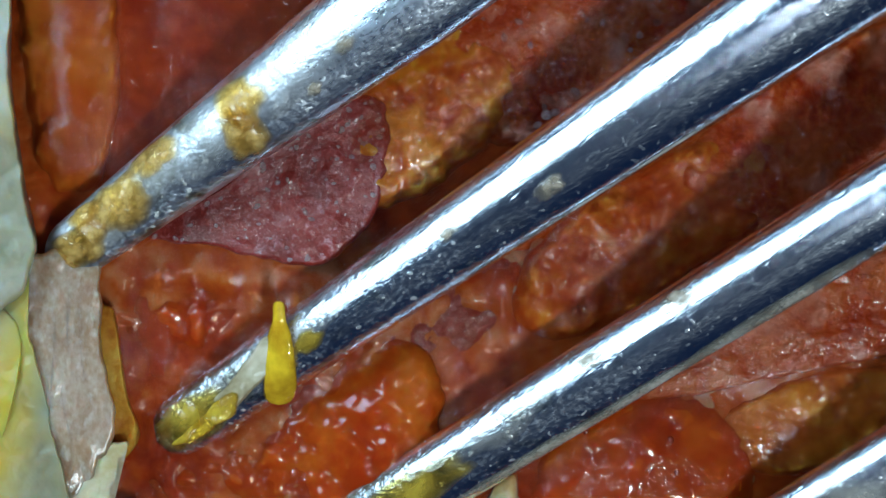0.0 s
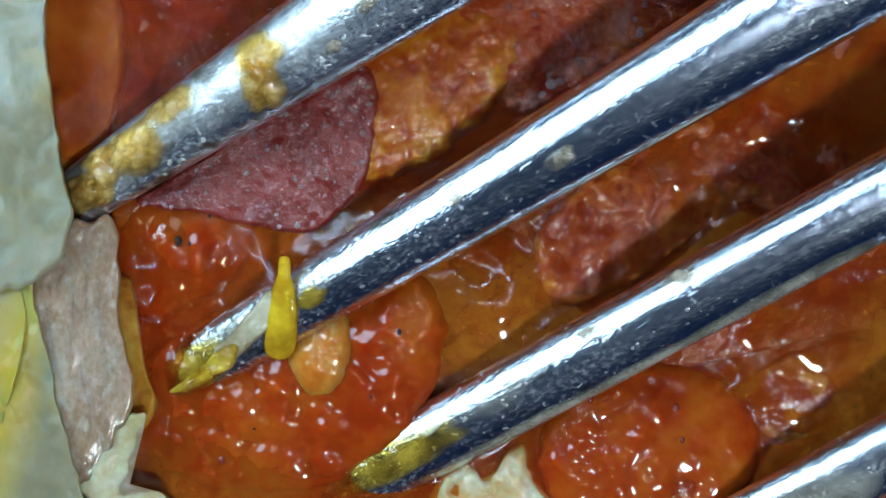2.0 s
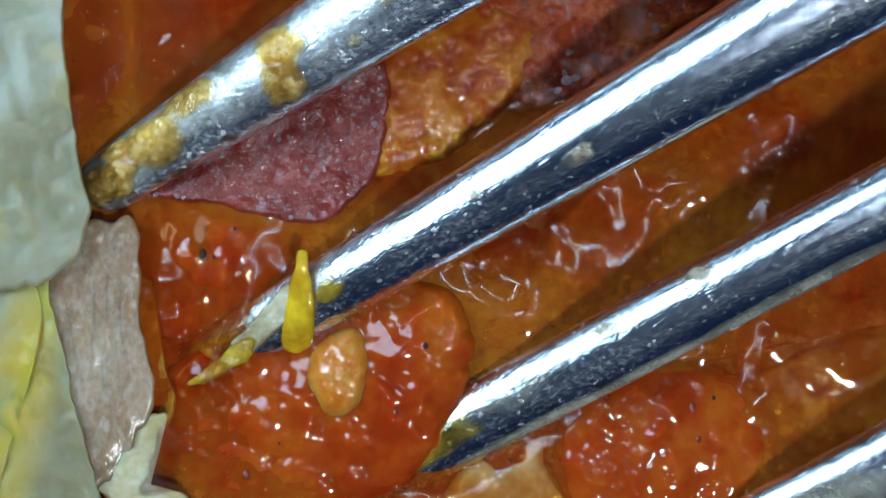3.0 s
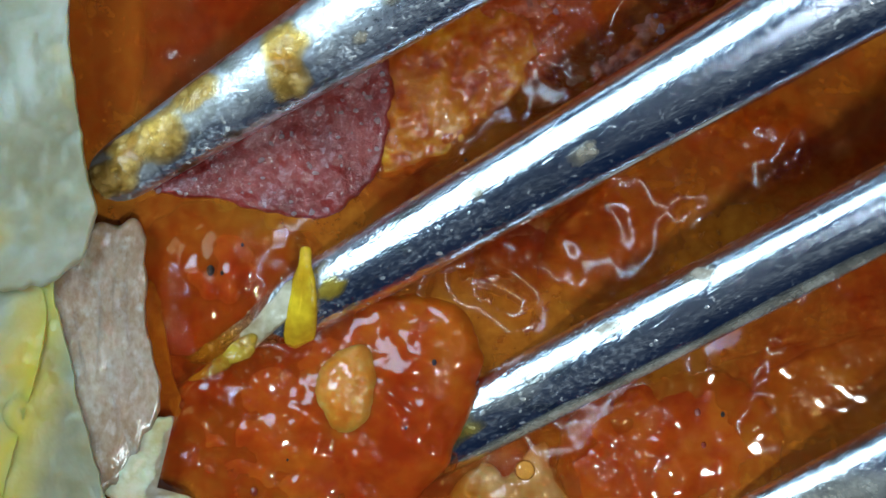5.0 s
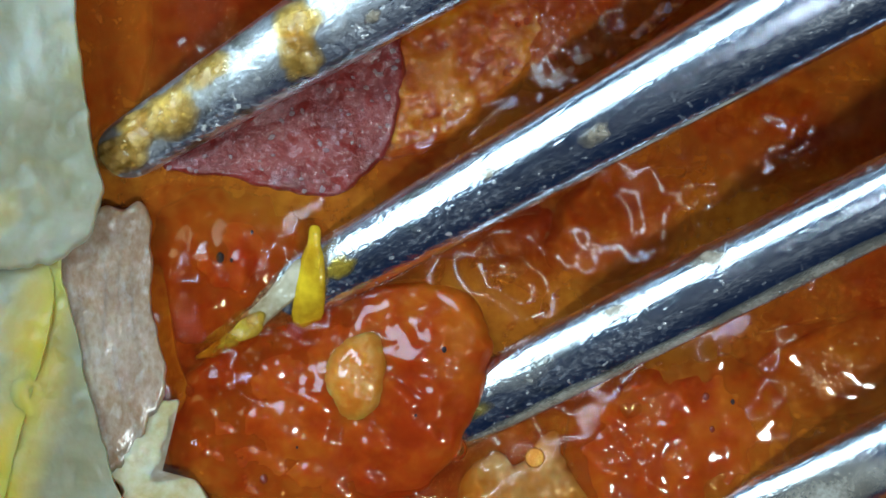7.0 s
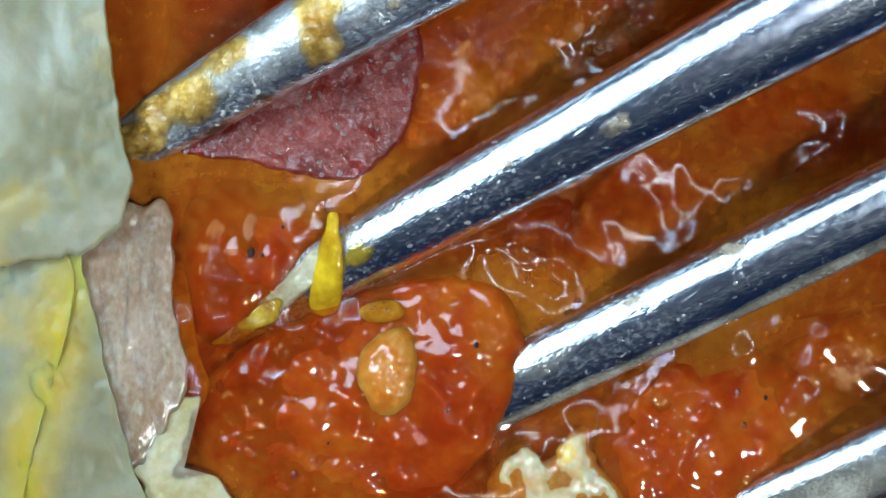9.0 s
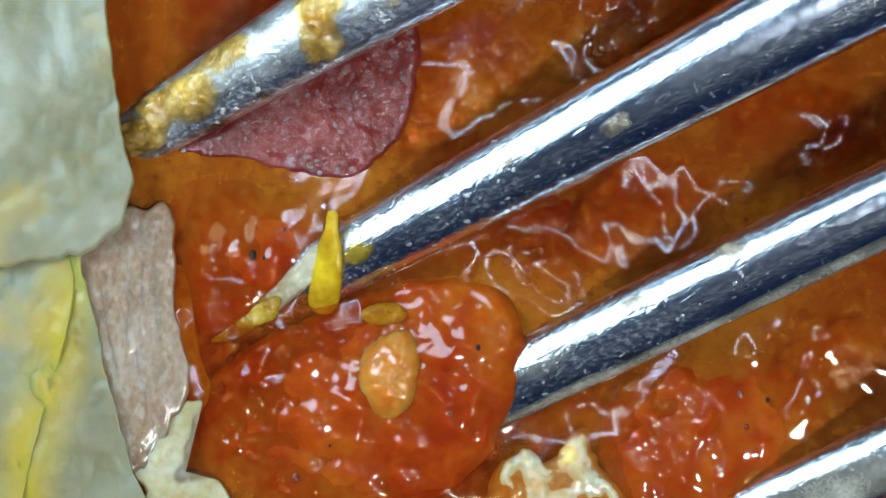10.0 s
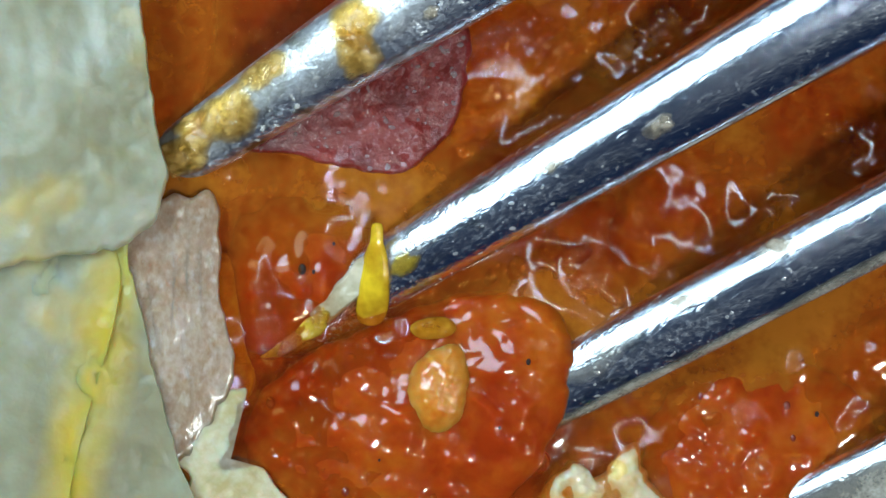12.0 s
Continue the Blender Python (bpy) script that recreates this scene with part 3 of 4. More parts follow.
meat = tagged(piece("sausage_slice", [(-9.55, 2.7), (-8.69, 3.37), (-6.78, 4.61), (-4.29, 6.34), (-2.57, 7.4), (-1.5, 7.3), (-1.3, 6.0), (-1.62, 4.13), (-2.22, 2.89), (-3.33, 1.93), (-4.29, 1.78), (-5.44, 1.97), (-7.35, 2.43)],
              0.04, -2.8, MEAT, round_mm=0.25, lump=0.14, wave=1.1, ragged=0.22, fine=0.02, tilt=(0.0, 0.03), seed=8, rings=60, segs=160),
              "mauve-red sausage slice speckled with fat", "sausage", group="sausage slices")
squash = tagged(piece("squash_chunk", [(-3.4, 6.4), (-2.2, 8.25), (0.11, 9.59), (2.6, 9.59), (3.85, 8.06), (3.18, 6.14), (1.45, 4.42), (-0.27, 3.43), (-2.18, 3.37)],
       -0.05, -2.8, SQUASH, round_mm=0.8, lump=0.14, wave=0.8, dome=0.1, fine=0.02, seed=9, rings=50, segs=150), "yellow-orange squash chunk in sauce", "squash")
meat_pink = tagged(piece("sausage_slice", [(0.88, 13.42), (11.79, 13.42), (10.45, 9.97), (7.96, 7.87), (5.28, 5.95), (3.18, 5.38), (1.84, 6.14), (1.84, 7.87), (0.88, 9.59)],
       0.0, -3.2, MEAT_PINK, round_mm=0.8, lump=0.2, wave=1.4, fine=0.03, tilt=(0.05, 0.03), seed=10, rings=50, segs=150), "pinkish red sausage slice between the tines", "sausage", group="sausage slices")
tagged(piece("sausage_slice", [(-3.52, -1.13), (-1.61, 0.78), (1.45, 2.12), (3.37, 2.12), (3.94, 0.4), (2.22, -1.51), (-0.08, -2.66), (-2.37, -2.66)],
       -1.15, -3.2, MEAT, round_mm=0.6, lump=0.2, wave=1.2, fine=0.016, seed=11), "dark red sausage slice under the fork", "sausage", group="sausage slices")
tagged(piece("fat_cube", [(2.03, 1.36), (2.79, 2.32), (4.9, 2.7), (6.05, 1.55), (5.09, 0.02), (3.18, -0.08)],
       -1.2, -3.0, FAT, round_mm=0.7, lump=0.15, wave=0.9, seed=12), "pale orange cube of cooked fat", "fat", group="pieces of fat")
tagged(piece("pepper_strip", [(3.37, 0.02), (4.33, 2.12), (7, 4.23), (10.45, 5.76), (12.94, 5.95), (12.56, 3.46), (9.88, 1.36), (7.2, -0.56), (4.71, -1.13)],
       -0.6, -3.2, PEPPER, round_mm=0.8, lump=0.28, wave=1.3, fine=0.016, seed=13), "orange pepper strip between the tines", "pepper", group="pepper pieces")
tagged(piece("sausage_slice", [(9.11, 4.61), (11.79, 7.29), (14.85, 9.21), (18.68, 10.35), (19.45, 6.91), (16.77, 4.23), (14.09, 2.51), (11.41, 2.12)],
       -0.6, -3.2, MEAT_PINK, round_mm=0.6, lump=0.25, wave=1.3, fine=0.022, seed=14), "pink-red sausage slice beneath the tines", "sausage", group="sausage slices")
tagged(piece("sausage_slice", [(7.2, -3.04), (9.49, -1.13), (12.75, 0.78), (15.62, 1.74), (18.68, 2.12), (19.06, -1.13), (16, -1.8), (12.17, -2.51), (9.11, -3.14)],
       -0.75, -3.2, MEAT_PINK, round_mm=0.4, lump=0.18, wave=1.2, fine=0.016, seed=15), "pinkish sausage slice with a glossy cut face", "sausage", group="sausage slices")
tagged(piece("fat_slab", [(8.34, -3.43), (9.88, -2.66), (12.17, -2.56), (14.09, -2.66), (16.38, -1.89), (17.91, -3.04), (15.62, -4.77), (12.75, -6.11), (10.45, -6.11), (8.92, -4.77)],
       -1.1, -3.2, FAT, round_mm=0.6, lump=0.16, wave=1.2, seed=22), "pale cream slab of fat beside the sausage", "fat", group="pieces of fat")
tagged(piece("pepper_strip", [(10.45, -3.81), (12.36, -2.76), (14.85, -2.09), (17.53, -2.28), (17.53, -4.19), (14.85, -5.34), (12.17, -5.82), (10.64, -5.15)],
       -0.75, -3.0, YELLOW, round_mm=0.5, lump=0.2, wave=1.4, dome=0.1, seed=16), "glossy orange-yellow pepper strip in sauce", "pepper", group="pepper pieces")
tomato = tagged(piece("tomato_chunk", [(4.33, -5.34), (5.86, -3.81), (8.34, -3.23), (10.26, -3.81), (11.79, -5.34), (11.02, -8.02), (8.34, -9.93), (5.67, -9.36), (4.13, -7.25)],
       -0.62, -3.0, PULP, round_mm=0.8, lump=0.12, wave=1.5, dome=0.3, fine=0.007, seed=17, rings=60, segs=180,
       swells=bumps([((5.0, -7.0), (5.7, -5.6)), ((5.6, -7.6), (6.4, -6.2)), ((6.6, -8.0), (7.2, -6.0)), ((7.6, -6.2), (8.0, -5.0)), ((7.9, -8.2), (8.6, -6.9)), ((6.3, -4.7), (6.9, -4.4))], 5, count=8)), "bumpy red tomato chunk coated in sauce", "tomato", group="tomato pieces")
fat_big = tagged(piece("fat_cube", [(0.5, -8.0), (0.75, -7.2), (1.15, -7.0), (1.45, -6.55), (1.95, -6.7), (2.25, -7.1), (2.75, -6.95), (3.15, -6.3), (3.65, -6.15), (4.0, -6.5), (4.15, -7.2), (4.75, -7.7), (5.0, -9.17), (4.13, -10.7), (1.26, -10.7), (0.11, -9.17)],
       -0.78, -3.0, FAT_WET, round_mm=0.45, lump=0.15, wave=0.8, ragged=0.45, fine=0.012, dome=0.12, tilt=(0, 0.05), seed=18, segs=180, rings=44), "torn pale lump of wet cooked fat", "fat", group="pieces of fat")

# red pulp that is carried by the sauce
pulp_small = tagged(piece("tomato_pulp", [(-10.12, 0.59), (-8.88, 2.03), (-6.78, 2.22), (-4.86, 1.55), (-4.19, 0.4), (-4.86, -0.94), (-6.58, -2.28), (-8.5, -3.04), (-9.55, -2.66), (-10.12, -0.94)],
                    -0.85, -3.0, PULP, round_mm=1.0, lump=0.12, wave=1.8, dome=0.5, fine=0.006,
                    swells=bumps([((-8.2, 0.5), (-7.9, -0.5)), ((-7.7, -0.6), (-6.9, -0.9)), ((-7.2, 0.2), (-6.7, -0.4)), ((-9.3, -0.6), (-9.2, -1.8))], 3), seed=19, rings=56, segs=170), "round glossy lump of red-orange tomato pulp", "tomato", group="tomato pieces")
pulp_big = tagged(piece("tomato_pulp", [(-9.45, -5.72), (-8.88, -4.19), (-7.35, -2.95), (-5.44, -2.09), (-3.14, -1.13), (-0.8, -0.75), (0.8, -1.35), (1.48, -2.6), (1.5, -3.8), (1.0, -5.2), (0.2, -6.75), (-1.22, -8.02), (-3.52, -8.59), (-6.58, -8.5), (-8.88, -7.45)],
                  -0.72, -3.2, PULP, round_mm=0.45, lump=0.20, wave=1.5, dome=0.50, tilt=(0.02, 0.0), fine=0.007,
                  swells=[((0.6, -2.9), 2.4, 0.80), ((-0.1, -5.6), 2.0, 0.62)] + bumps([((-6.5, -5.5), (-3.4, -6.6)), ((-6.3, -5.7), (-4.0, -6.4)), ((-4.4, -4.9), (-3.8, -5.5)), ((-1.6, -4.9), (-1.3, -6.0)), ((-2.6, -5.9), (-2.3, -6.5)),
                                                                                         ((-8.2, -5.0), (-7.7, -5.6)), ((-8.4, -6.7), (-7.6, -6.6)), ((-5.6, -7.4), (-4.4, -7.7))], 8), seed=20, rings=64, segs=180), "large glossy mound of red-orange tomato pulp", "tomato", group="tomato pieces")
kernel = tagged(piece("white_bean", [(-4.4, -4.4), (-4.1, -3.4), (-3.45, -2.7), (-2.6, -2.45), (-1.9, -2.8), (-1.65, -3.7), (-1.75, -4.8), (-2.25, -5.6), (-3.05, -5.9), (-3.95, -5.45)],
                0.30, -0.9, KERNEL, round_mm=0.9, lump=0.07, wave=0.6, dome=0.4, ragged=0.08, fine=0.006, seed=21, segs=100, rings=36), "small pale orange bean half sunk in pulp", "bean")

skin_scrap = tagged(piece("bean_skin", [(-4.06, -2.09), (-3.6, -1.74), (-2.83, -1.7), (-2.41, -2.05), (-2.76, -2.39), (-3.56, -2.43)],
                    0.16, -0.5, JELLY_BODY, round_mm=0.25, lump=0.05, wave=0.5, dome=0.12, ragged=0.06, seed=24, segs=60, rings=18), "pale scrap of bean skin lying in the pulp", "bean")


# ---- the rising sauce ----
def glaze():
    """A thin wet skin of sauce that lies over the still pieces and runs into the gaps between them."""
    bpy.context.view_layer.update()
    deps = bpy.context.evaluated_depsgraph_get()
    moving = {ob.name for ob in (meat, fat_big, pulp_small, pulp_big, kernel, skin_scrap, pasta_top, pasta_low, pasta_fold, flake_grey, flake_cream, amber)}
    step, nx, ny = 0.12, 300, 205
    top = np.zeros((ny, nx))
    for j in range(ny):
        for i in range(nx):
            eye = Vector(((i - nx / 2) * step + 0.6, (j - ny / 2) * step, 6)) * MM
            for _ in range(6):
                hit, place, _, _, ob, _ = scene.ray_cast(deps, eye, Vector((0, 0, -1)))
                if not hit or ob.name not in moving:
                    break
                eye = place - Vector((0, 0, 0.02 * MM))
            top[j, i] = place.z / MM if hit else -1.75

    def blurred(a, r):
        for axis in (0, 1):
            a = sum(np.roll(a, k, axis) for k in range(-r, r + 1)) / (2 * r + 1)
        return a

    soft = blurred(blurred(top, 7), 7) + 0.16
    skin = blurred(np.maximum(soft, top + 0.03), 1)
    verts, faces = [], []
    for j in range(ny):
        for i in range(nx):
            x, y = (i - nx / 2) * step + 0.6, (j - ny / 2) * step
            verts.append((x, y, skin[j, i] + 0.03 * noise.noise(Vector((x, y, 7)) / 0.7)))
    for j in range(ny - 1):
        for i in range(nx - 1):
            a = j * nx + i
            faces.append((a, a + 1, a + nx + 1, a + nx))
    ob = mesh_ob("sauce_glaze", verts, faces, GLAZE)
    deep = np.clip(0.07 + (skin - top) / 0.6, 0.07, 1.0)
    ob.data.attributes.new("depth", "FLOAT", "POINT").data.foreach_set("value", blurred(deep, 1).ravel())
    return tagged(ob, "thin wet skin of tomato sauce over the stew", "sauce")


glaze()
sauce = sauce_sheet()


# ---- the fork ----
# each tine: tip in the plan, its heading, width at the tip, widening a millimetre, lift of the tip
TINES = [((-11.85, 2.49), 32.5, 1.88, 0.131, 1.15, "steel tine crusted with dried orange food"),
         ((-8.88, -3.71), 29.5, 1.91, 0.066, 0.0, "steel tine with a brushed shine and a dark flank"),
         ((-6.36, -9.07), 27.0, 2.36, 0.020, -1.35, "steel tine with greasy streaks"),
         ((7.20, -10.80), 26.5, 2.55, 0.020, 0.55, "bright steel tine with a rounded end")]


def tine_section(k, d):
    """Height of the axis, half width and half thickness of a tine at d millimetres from its tip."""
    _, _, wide, taper, lift, _ = TINES[k]
    u = min(1.0, max(0.0, d) / (4.6 if k == 3 else 1.1))
    blunt = math.sqrt(max(0.0, 1 - (1 - u) ** 2)) * 0.98 + 0.02
    half = 0.5 * min(wide + taper * d, 3.9) * blunt
    thick = 1.0 * (0.45 + 0.55 * min(1.0, max(0.0, d) / 7)) * blunt
    return -1.9 + lift + 0.28 * d, half, thick


def tine_point(k, d, a):
    """A point of the tine's skin: d from the tip, at the angle a round the axis."""
    tip, angle = TINES[k][:2]
    dx, dy = math.cos(radians(angle)), math.sin(radians(angle))
    z, half, thick = tine_section(k, d)
    across, up = half * math.cos(a), thick * math.sin(a)
    return at((tip[0] + dx * d - dy * across, tip[1] + dy * d + dx * across), z + up)


def tine(k, fork):
    sides, verts, faces = 48, [], []
    runs = [0.0, 0.04, 0.12, 0.25, 0.42, 0.65, 0.9, 1.1] + [1.4 + 0.6 * i for i in range(56 if k == 3 else 72)]
    for d in runs:
        verts += [tine_point(k, d, 2 * math.pi * i / sides) for i in range(sides)]
    for j in range(len(runs) - 1):
        for i in range(sides):
            n = (i + 1) % sides
            a = j * sides
            faces.append((a + i, a + n, a + sides + n, a + sides + i))
    faces.append(tuple(range(sides))[::-1])
    faces.append(tuple(range((len(runs) - 1) * sides, len(runs) * sides)))
    return mesh_ob("tine", verts, faces, STEEL_STAINED if k == 0 else STEEL, fork, TINES[k][5])


def crust(k, d, side, long, wide, high, material, fork, name="crust", label="", seed=0):
    """A dried blob or painted gleam that clings to a tine's skin: d from the tip, side as an angle from the crest,
    negative towards the upper flank.
    """
    rings, segs = 14, 56
    verts, faces = [], []
    off = Vector((seed * 3.7, seed * 1.9, seed))
    for j in range(rings + 1):
        r = j / rings
        for i in range(segs):
            a = 2 * math.pi * i / segs
            w = 1 + 0.38 * noise.noise(Vector((math.cos(a) * 1.5, math.sin(a) * 1.5, seed))) + 0.10 * noise.noise(Vector((math.cos(a) * 4, math.sin(a) * 4, seed)))
            dd = d + long * r * w * math.cos(a)
            _, half, _ = tine_section(k, dd)
            turn = radians(90 + side) + wide * r * w * math.sin(a) / max(0.5, half)
            p = tine_point(k, dd, turn)
            z, _, _ = tine_section(k, dd)
            lift = 0.62 * high * (1 - r * r) * (1 + 0.6 * noise.noise(Vector((dd * 3, turn * 3, seed)))) - 0.02 * (r > 0.99)
            tip, angle = TINES[k][:2]
            core = at((tip[0] + math.cos(radians(angle)) * dd, tip[1] + math.sin(radians(angle)) * dd), z)
            verts.append(p + (p - core).normalized() * (lift + 0.012))
    for j in range(rings):
        for i in range(segs):
            n = (i + 1) % segs
            faces.append((j * segs + i, (j + 1) * segs + i, (j + 1) * segs + n, j * segs + n))
    ob = mesh_ob(name, verts, faces, material, fork, label)
    depth = ob.data.attributes.new("depth", "FLOAT", "POINT")
    depth.data.foreach_set("value", [1.5 * (1 - (j / rings) ** 2) for j in range(rings + 1) for _ in range(segs)])
    return ob


def fork_neck(fork):
    """The neck out of which the tines grow, and the start of the handle."""
    verts, faces = [], []
    ax = Vector((math.cos(radians(29)), math.sin(radians(29)), 0))
    side = Vector((-ax.y, ax.x, 0))
    start = Vector(((-6.01, -6.87))).to_3d()
    stations = [(40, 15.5), (44, 15.0), (50, 12.5), (58, 7.5), (68, 4.5), (85, 3.6), (110, 4.2)]
    cuts = 16
    for d, half in stations:
        c = start * 0.95 + ax * d * 0.86
        z = -3.0 + 0.28 * d
        for k in range(cuts):
            a = 2 * math.pi * k / cuts
            verts.append(c + side * half * 0.86 * math.cos(a) + Vector((0, 0, z + 1.1 * math.sin(a))))
    for j in range(len(stations) - 1):
        for k in range(cuts):
            n = (k + 1) % cuts
            a = j * cuts
            faces.append((a + k, a + n, a + cuts + n, a + cuts + k))
    faces.append(tuple(range(cuts))[::-1])
    faces.append(tuple(range((len(stations) - 1) * cuts, len(stations) * cuts)))
    return mesh_ob("neck", verts, faces, STEEL, fork)


fork = thing("fork", "stained stainless steel fork dipping into the sauce", "fork")
for number in range(4):
    tine(number, fork)
fork_neck(fork)
for number, (k, d, side, long, wide, high) in enumerate([
        (0, 3.3, -18, 1.35, 0.95, 0.22), (0, 5.1, -45, 1.15, 0.70, 0.16), (0, 8.5, -26, 0.95, 1.0, 0.16), (0, 8.0, 18, 0.85, 1.05, 0.18),
        (0, 1.2, 0, 1.1, 0.85, 0.3), (0, 2.0, -42, 0.8, 0.5, 0.15)]):
    crust(k, d, side, long, wide, high, CRUST, fork, seed=number)
# starch film; the strips past 40 degrees paint a pale reflection on the flank
for number, (k, d, side, long, wide, high) in enumerate([
        (0, 3.0, -22, 2.7, 1.1, 0.05), (0, 6.6, -25, 2.8, 1.25, 0.05), (0, 10.6, -22, 3.0, 1.35, 0.05), (1, 5.5, -20, 2.4, 0.7, 0.04), (1, 2.6, -8, 2.4, 0.8, 0.04), (2, 10.0, -15, 2.2, 0.6, 0.04),
        (2, 13.5, 62, 5.0, 0.42, 0.04), (2, 20.5, 62, 5.0, 0.40, 0.04), (2, 10.5, 58, 2.5, 0.4, 0.04), (3, 5.0, 10, 4.5, 1.3, 0.04), (1, 18.0, 66, 6.0, 0.15, 0.04)]):
    crust(k, d, side, long, wide, high, FILM_WHITE if k == 0 else GLEAM_FILM if side > 40 or k == 3 else FILM, fork, name="film_and_gleam", label="whitish dried film of starch and painted pale reflection", seed=number + 70)
for number, (k, d, side, long, wide, high) in enumerate([
        (1, 15.9, 12, 0.65, 0.4, 0.14), (1, 12.2, -20, 0.5, 0.35, 0.1), (2, 14.0, -30, 0.7, 0.3, 0.12), (2, 17.6, -38, 0.8, 0.4, 0.14),
        (0, 12.5, 0, 0.4, 0.3, 0.1), (0, 10.8, 20, 0.3, 0.25, 0.1)]):
    crust(k, d, side, long, wide, high, SCALE, fork, name="grease_spot", label="pale dried grease", seed=number + 20)
for number, (k, d, side, long, wide, high) in enumerate([(1, 1.5, 0, 1.5, 0.95, 0.32), (1, 6.2, 0, 0.6, 0.4, 0.08), (2, 6.3, 0, 2.6, 0.75, 0.22)]):
    crust(k, d, side, long, wide, high, JELLY, fork, name="sauce_drop", label="clear yellow drop of oily sauce", seed=number + 40)


# added pale lump that paints the shine of the tine's end under the sauce
piece("sunken_tine_shine", [(-6.75, -2.40), (-5.95, -1.55), (-5.25, -0.75), (-4.96, -0.42), (-4.5, -0.5), (-4.2, -1.25), (-4.85, -1.75), (-5.7, -2.35), (-6.3, -2.95)],
      0.30, -1.5, TINE_SHINE, round_mm=0.3, lump=0.10, wave=0.7, ragged=0.25, tilt=(0.20, 0.12), seed=31, segs=90, rings=24, parent=fork, label="cloudy whitish patch painting the sunken tine's shine")
piece("sauce_drop", [(-8.4, -3.75), (-7.85, -3.3), (-7.2, -2.8), (-6.75, -2.35), (-6.2, -2.35), (-6.15, -2.9), (-6.9, -3.4), (-7.8, -3.85)],
      0.06, -1.7, YELLOW_OIL, round_mm=0.35, lump=0.12, wave=0.5, ragged=0.3, tilt=(0.18, 0.10), seed=33, segs=90, rings=24, parent=fork, label="clear yellow drop of oily sauce")


def shred_on_tine():
    """A yellow shred bent over the tine: a tapering strip that follows the tine's back."""
    rows = [(-4.33, 0.75, 0.10), (-4.33, 0.70, 0.20), (-4.33, 0.55, 0.25), (-4.34, 0.33, 0.25), (-4.36, 0.12, 0.27), (-4.38, -0.08, 0.36), (-4.40, -0.36, 0.47),
            (-4.42, -0.84, 0.54), (-4.46, -1.32, 0.60), (-4.51, -1.8, 0.65), (-4.55, -2.2, 0.66), (-4.58, -2.5, 0.58), (-4.58, -2.66, 0.42), (-4.56, -2.74, 0.18)]
    tip, angle = TINES[1][:2]
    ux, uy = math.cos(radians(angle)), math.sin(radians(angle))
    verts, faces = [], []
    cuts = 12
    for x, y, half in rows:
        for k in range(cuts):
            a = 2 * math.pi * k / cuts
            px = x + 0.85 * half * math.cos(a)
            d = (px - tip[0]) * ux + (y - tip[1]) * uy
            off = -(px - tip[0]) * uy + (y - tip[1]) * ux
            zc, wide, thick = tine_section(1, d)
            over = abs(off) / wide
            skin = zc + (thick * math.sqrt(1 - over * over) if over < 0.95 else thick * 0.31 - (over - 0.95) * 1.0)
            if off > 0:
                skin = zc + thick * (0.96 - 0.1 * over)
            verts.append(at((px, y), skin + 0.14 + 0.20 * math.sin(a) + 0.04 * math.cos(3 * a)))
    for j in range(len(rows) - 1):
        for k in range(cuts):
            n = (k + 1) % cuts
            a = j * cuts
            faces.append((a + k, a + cuts + k, a + cuts + n, a + n))
    faces.append(tuple(range(cuts)))
    faces.append(tuple(range((len(rows) - 1) * cuts, len(rows) * cuts))[::-1])
    ob = mesh_ob("pepper_shred", verts, faces, SHRED)
    return tagged(ob, "translucent yellow pepper shred hooked over a tine", "pepper")


shred = shred_on_tine()


# ---- small things in the sauce ----
def dome_mesh(name, radius, material, flat=0.6):
    bm = bmesh.new()
    bmesh.ops.create_uvsphere(bm, u_segments=16, v_segments=10, radius=radius * MM)
    bmesh.ops.scale(bm, vec=(1, 1, flat), verts=bm.verts)
    me = bpy.data.meshes.new(name)
    bm.to_mesh(me)
    bm.free()
    me.materials.append(material)
    me.polygons.foreach_set("use_smooth", [True] * len(me.polygons))
    return me


BUBBLES = [(0.31, -6.58, 0.42), (-4.29, -2.56, 0.16), (-6.01, -3.04, 0.13), (2.99, -6.87, 0.36), (-1.61, -1.7, 0.34), (-2.47, -1.22, 0.2), (8.15, 0.02, 0.22), (8.63, 0.31, 0.16), (7.77, -0.27, 0.15), (0.88, -1.03, 0.22),
           (1.65, -2.28, 0.14), (4.13, 6.91, 0.2), (5.28, 6.62, 0.12), (-2.37, -2.28, 0.18), (-3.81, 3.43, 0.14), (-2.22, 3.85, 0.2), (-5.53, -2.47, 0.12),
           (-0.46, -4, 0.13), (-6.01, -4.57, 0.15), (-6.39, -3.81, 0.1), (9.68, -2.85, 0.18), (0.88, 4.04, 0.14), (7.58, -4.77, 0.12), (-5.05, -3.04, 0.16),
           (-7.35, -3.81, 0.12), (-8.31, -6.49, 0.14), (-8.02, -6.11, 0.1), (3.94, -1.99, 0.15)]
bubble_mesh = dome_mesh("bubble", 1.0, OIL)
for x, y, r in BUBBLES:
    ob = new("bubble", bubble_mesh)
    ob.visible_shadow = False
    ob.parent = sauce
    ob.location = at((x, y), 0.0) * MM
    ob.scale = (r, r, r)



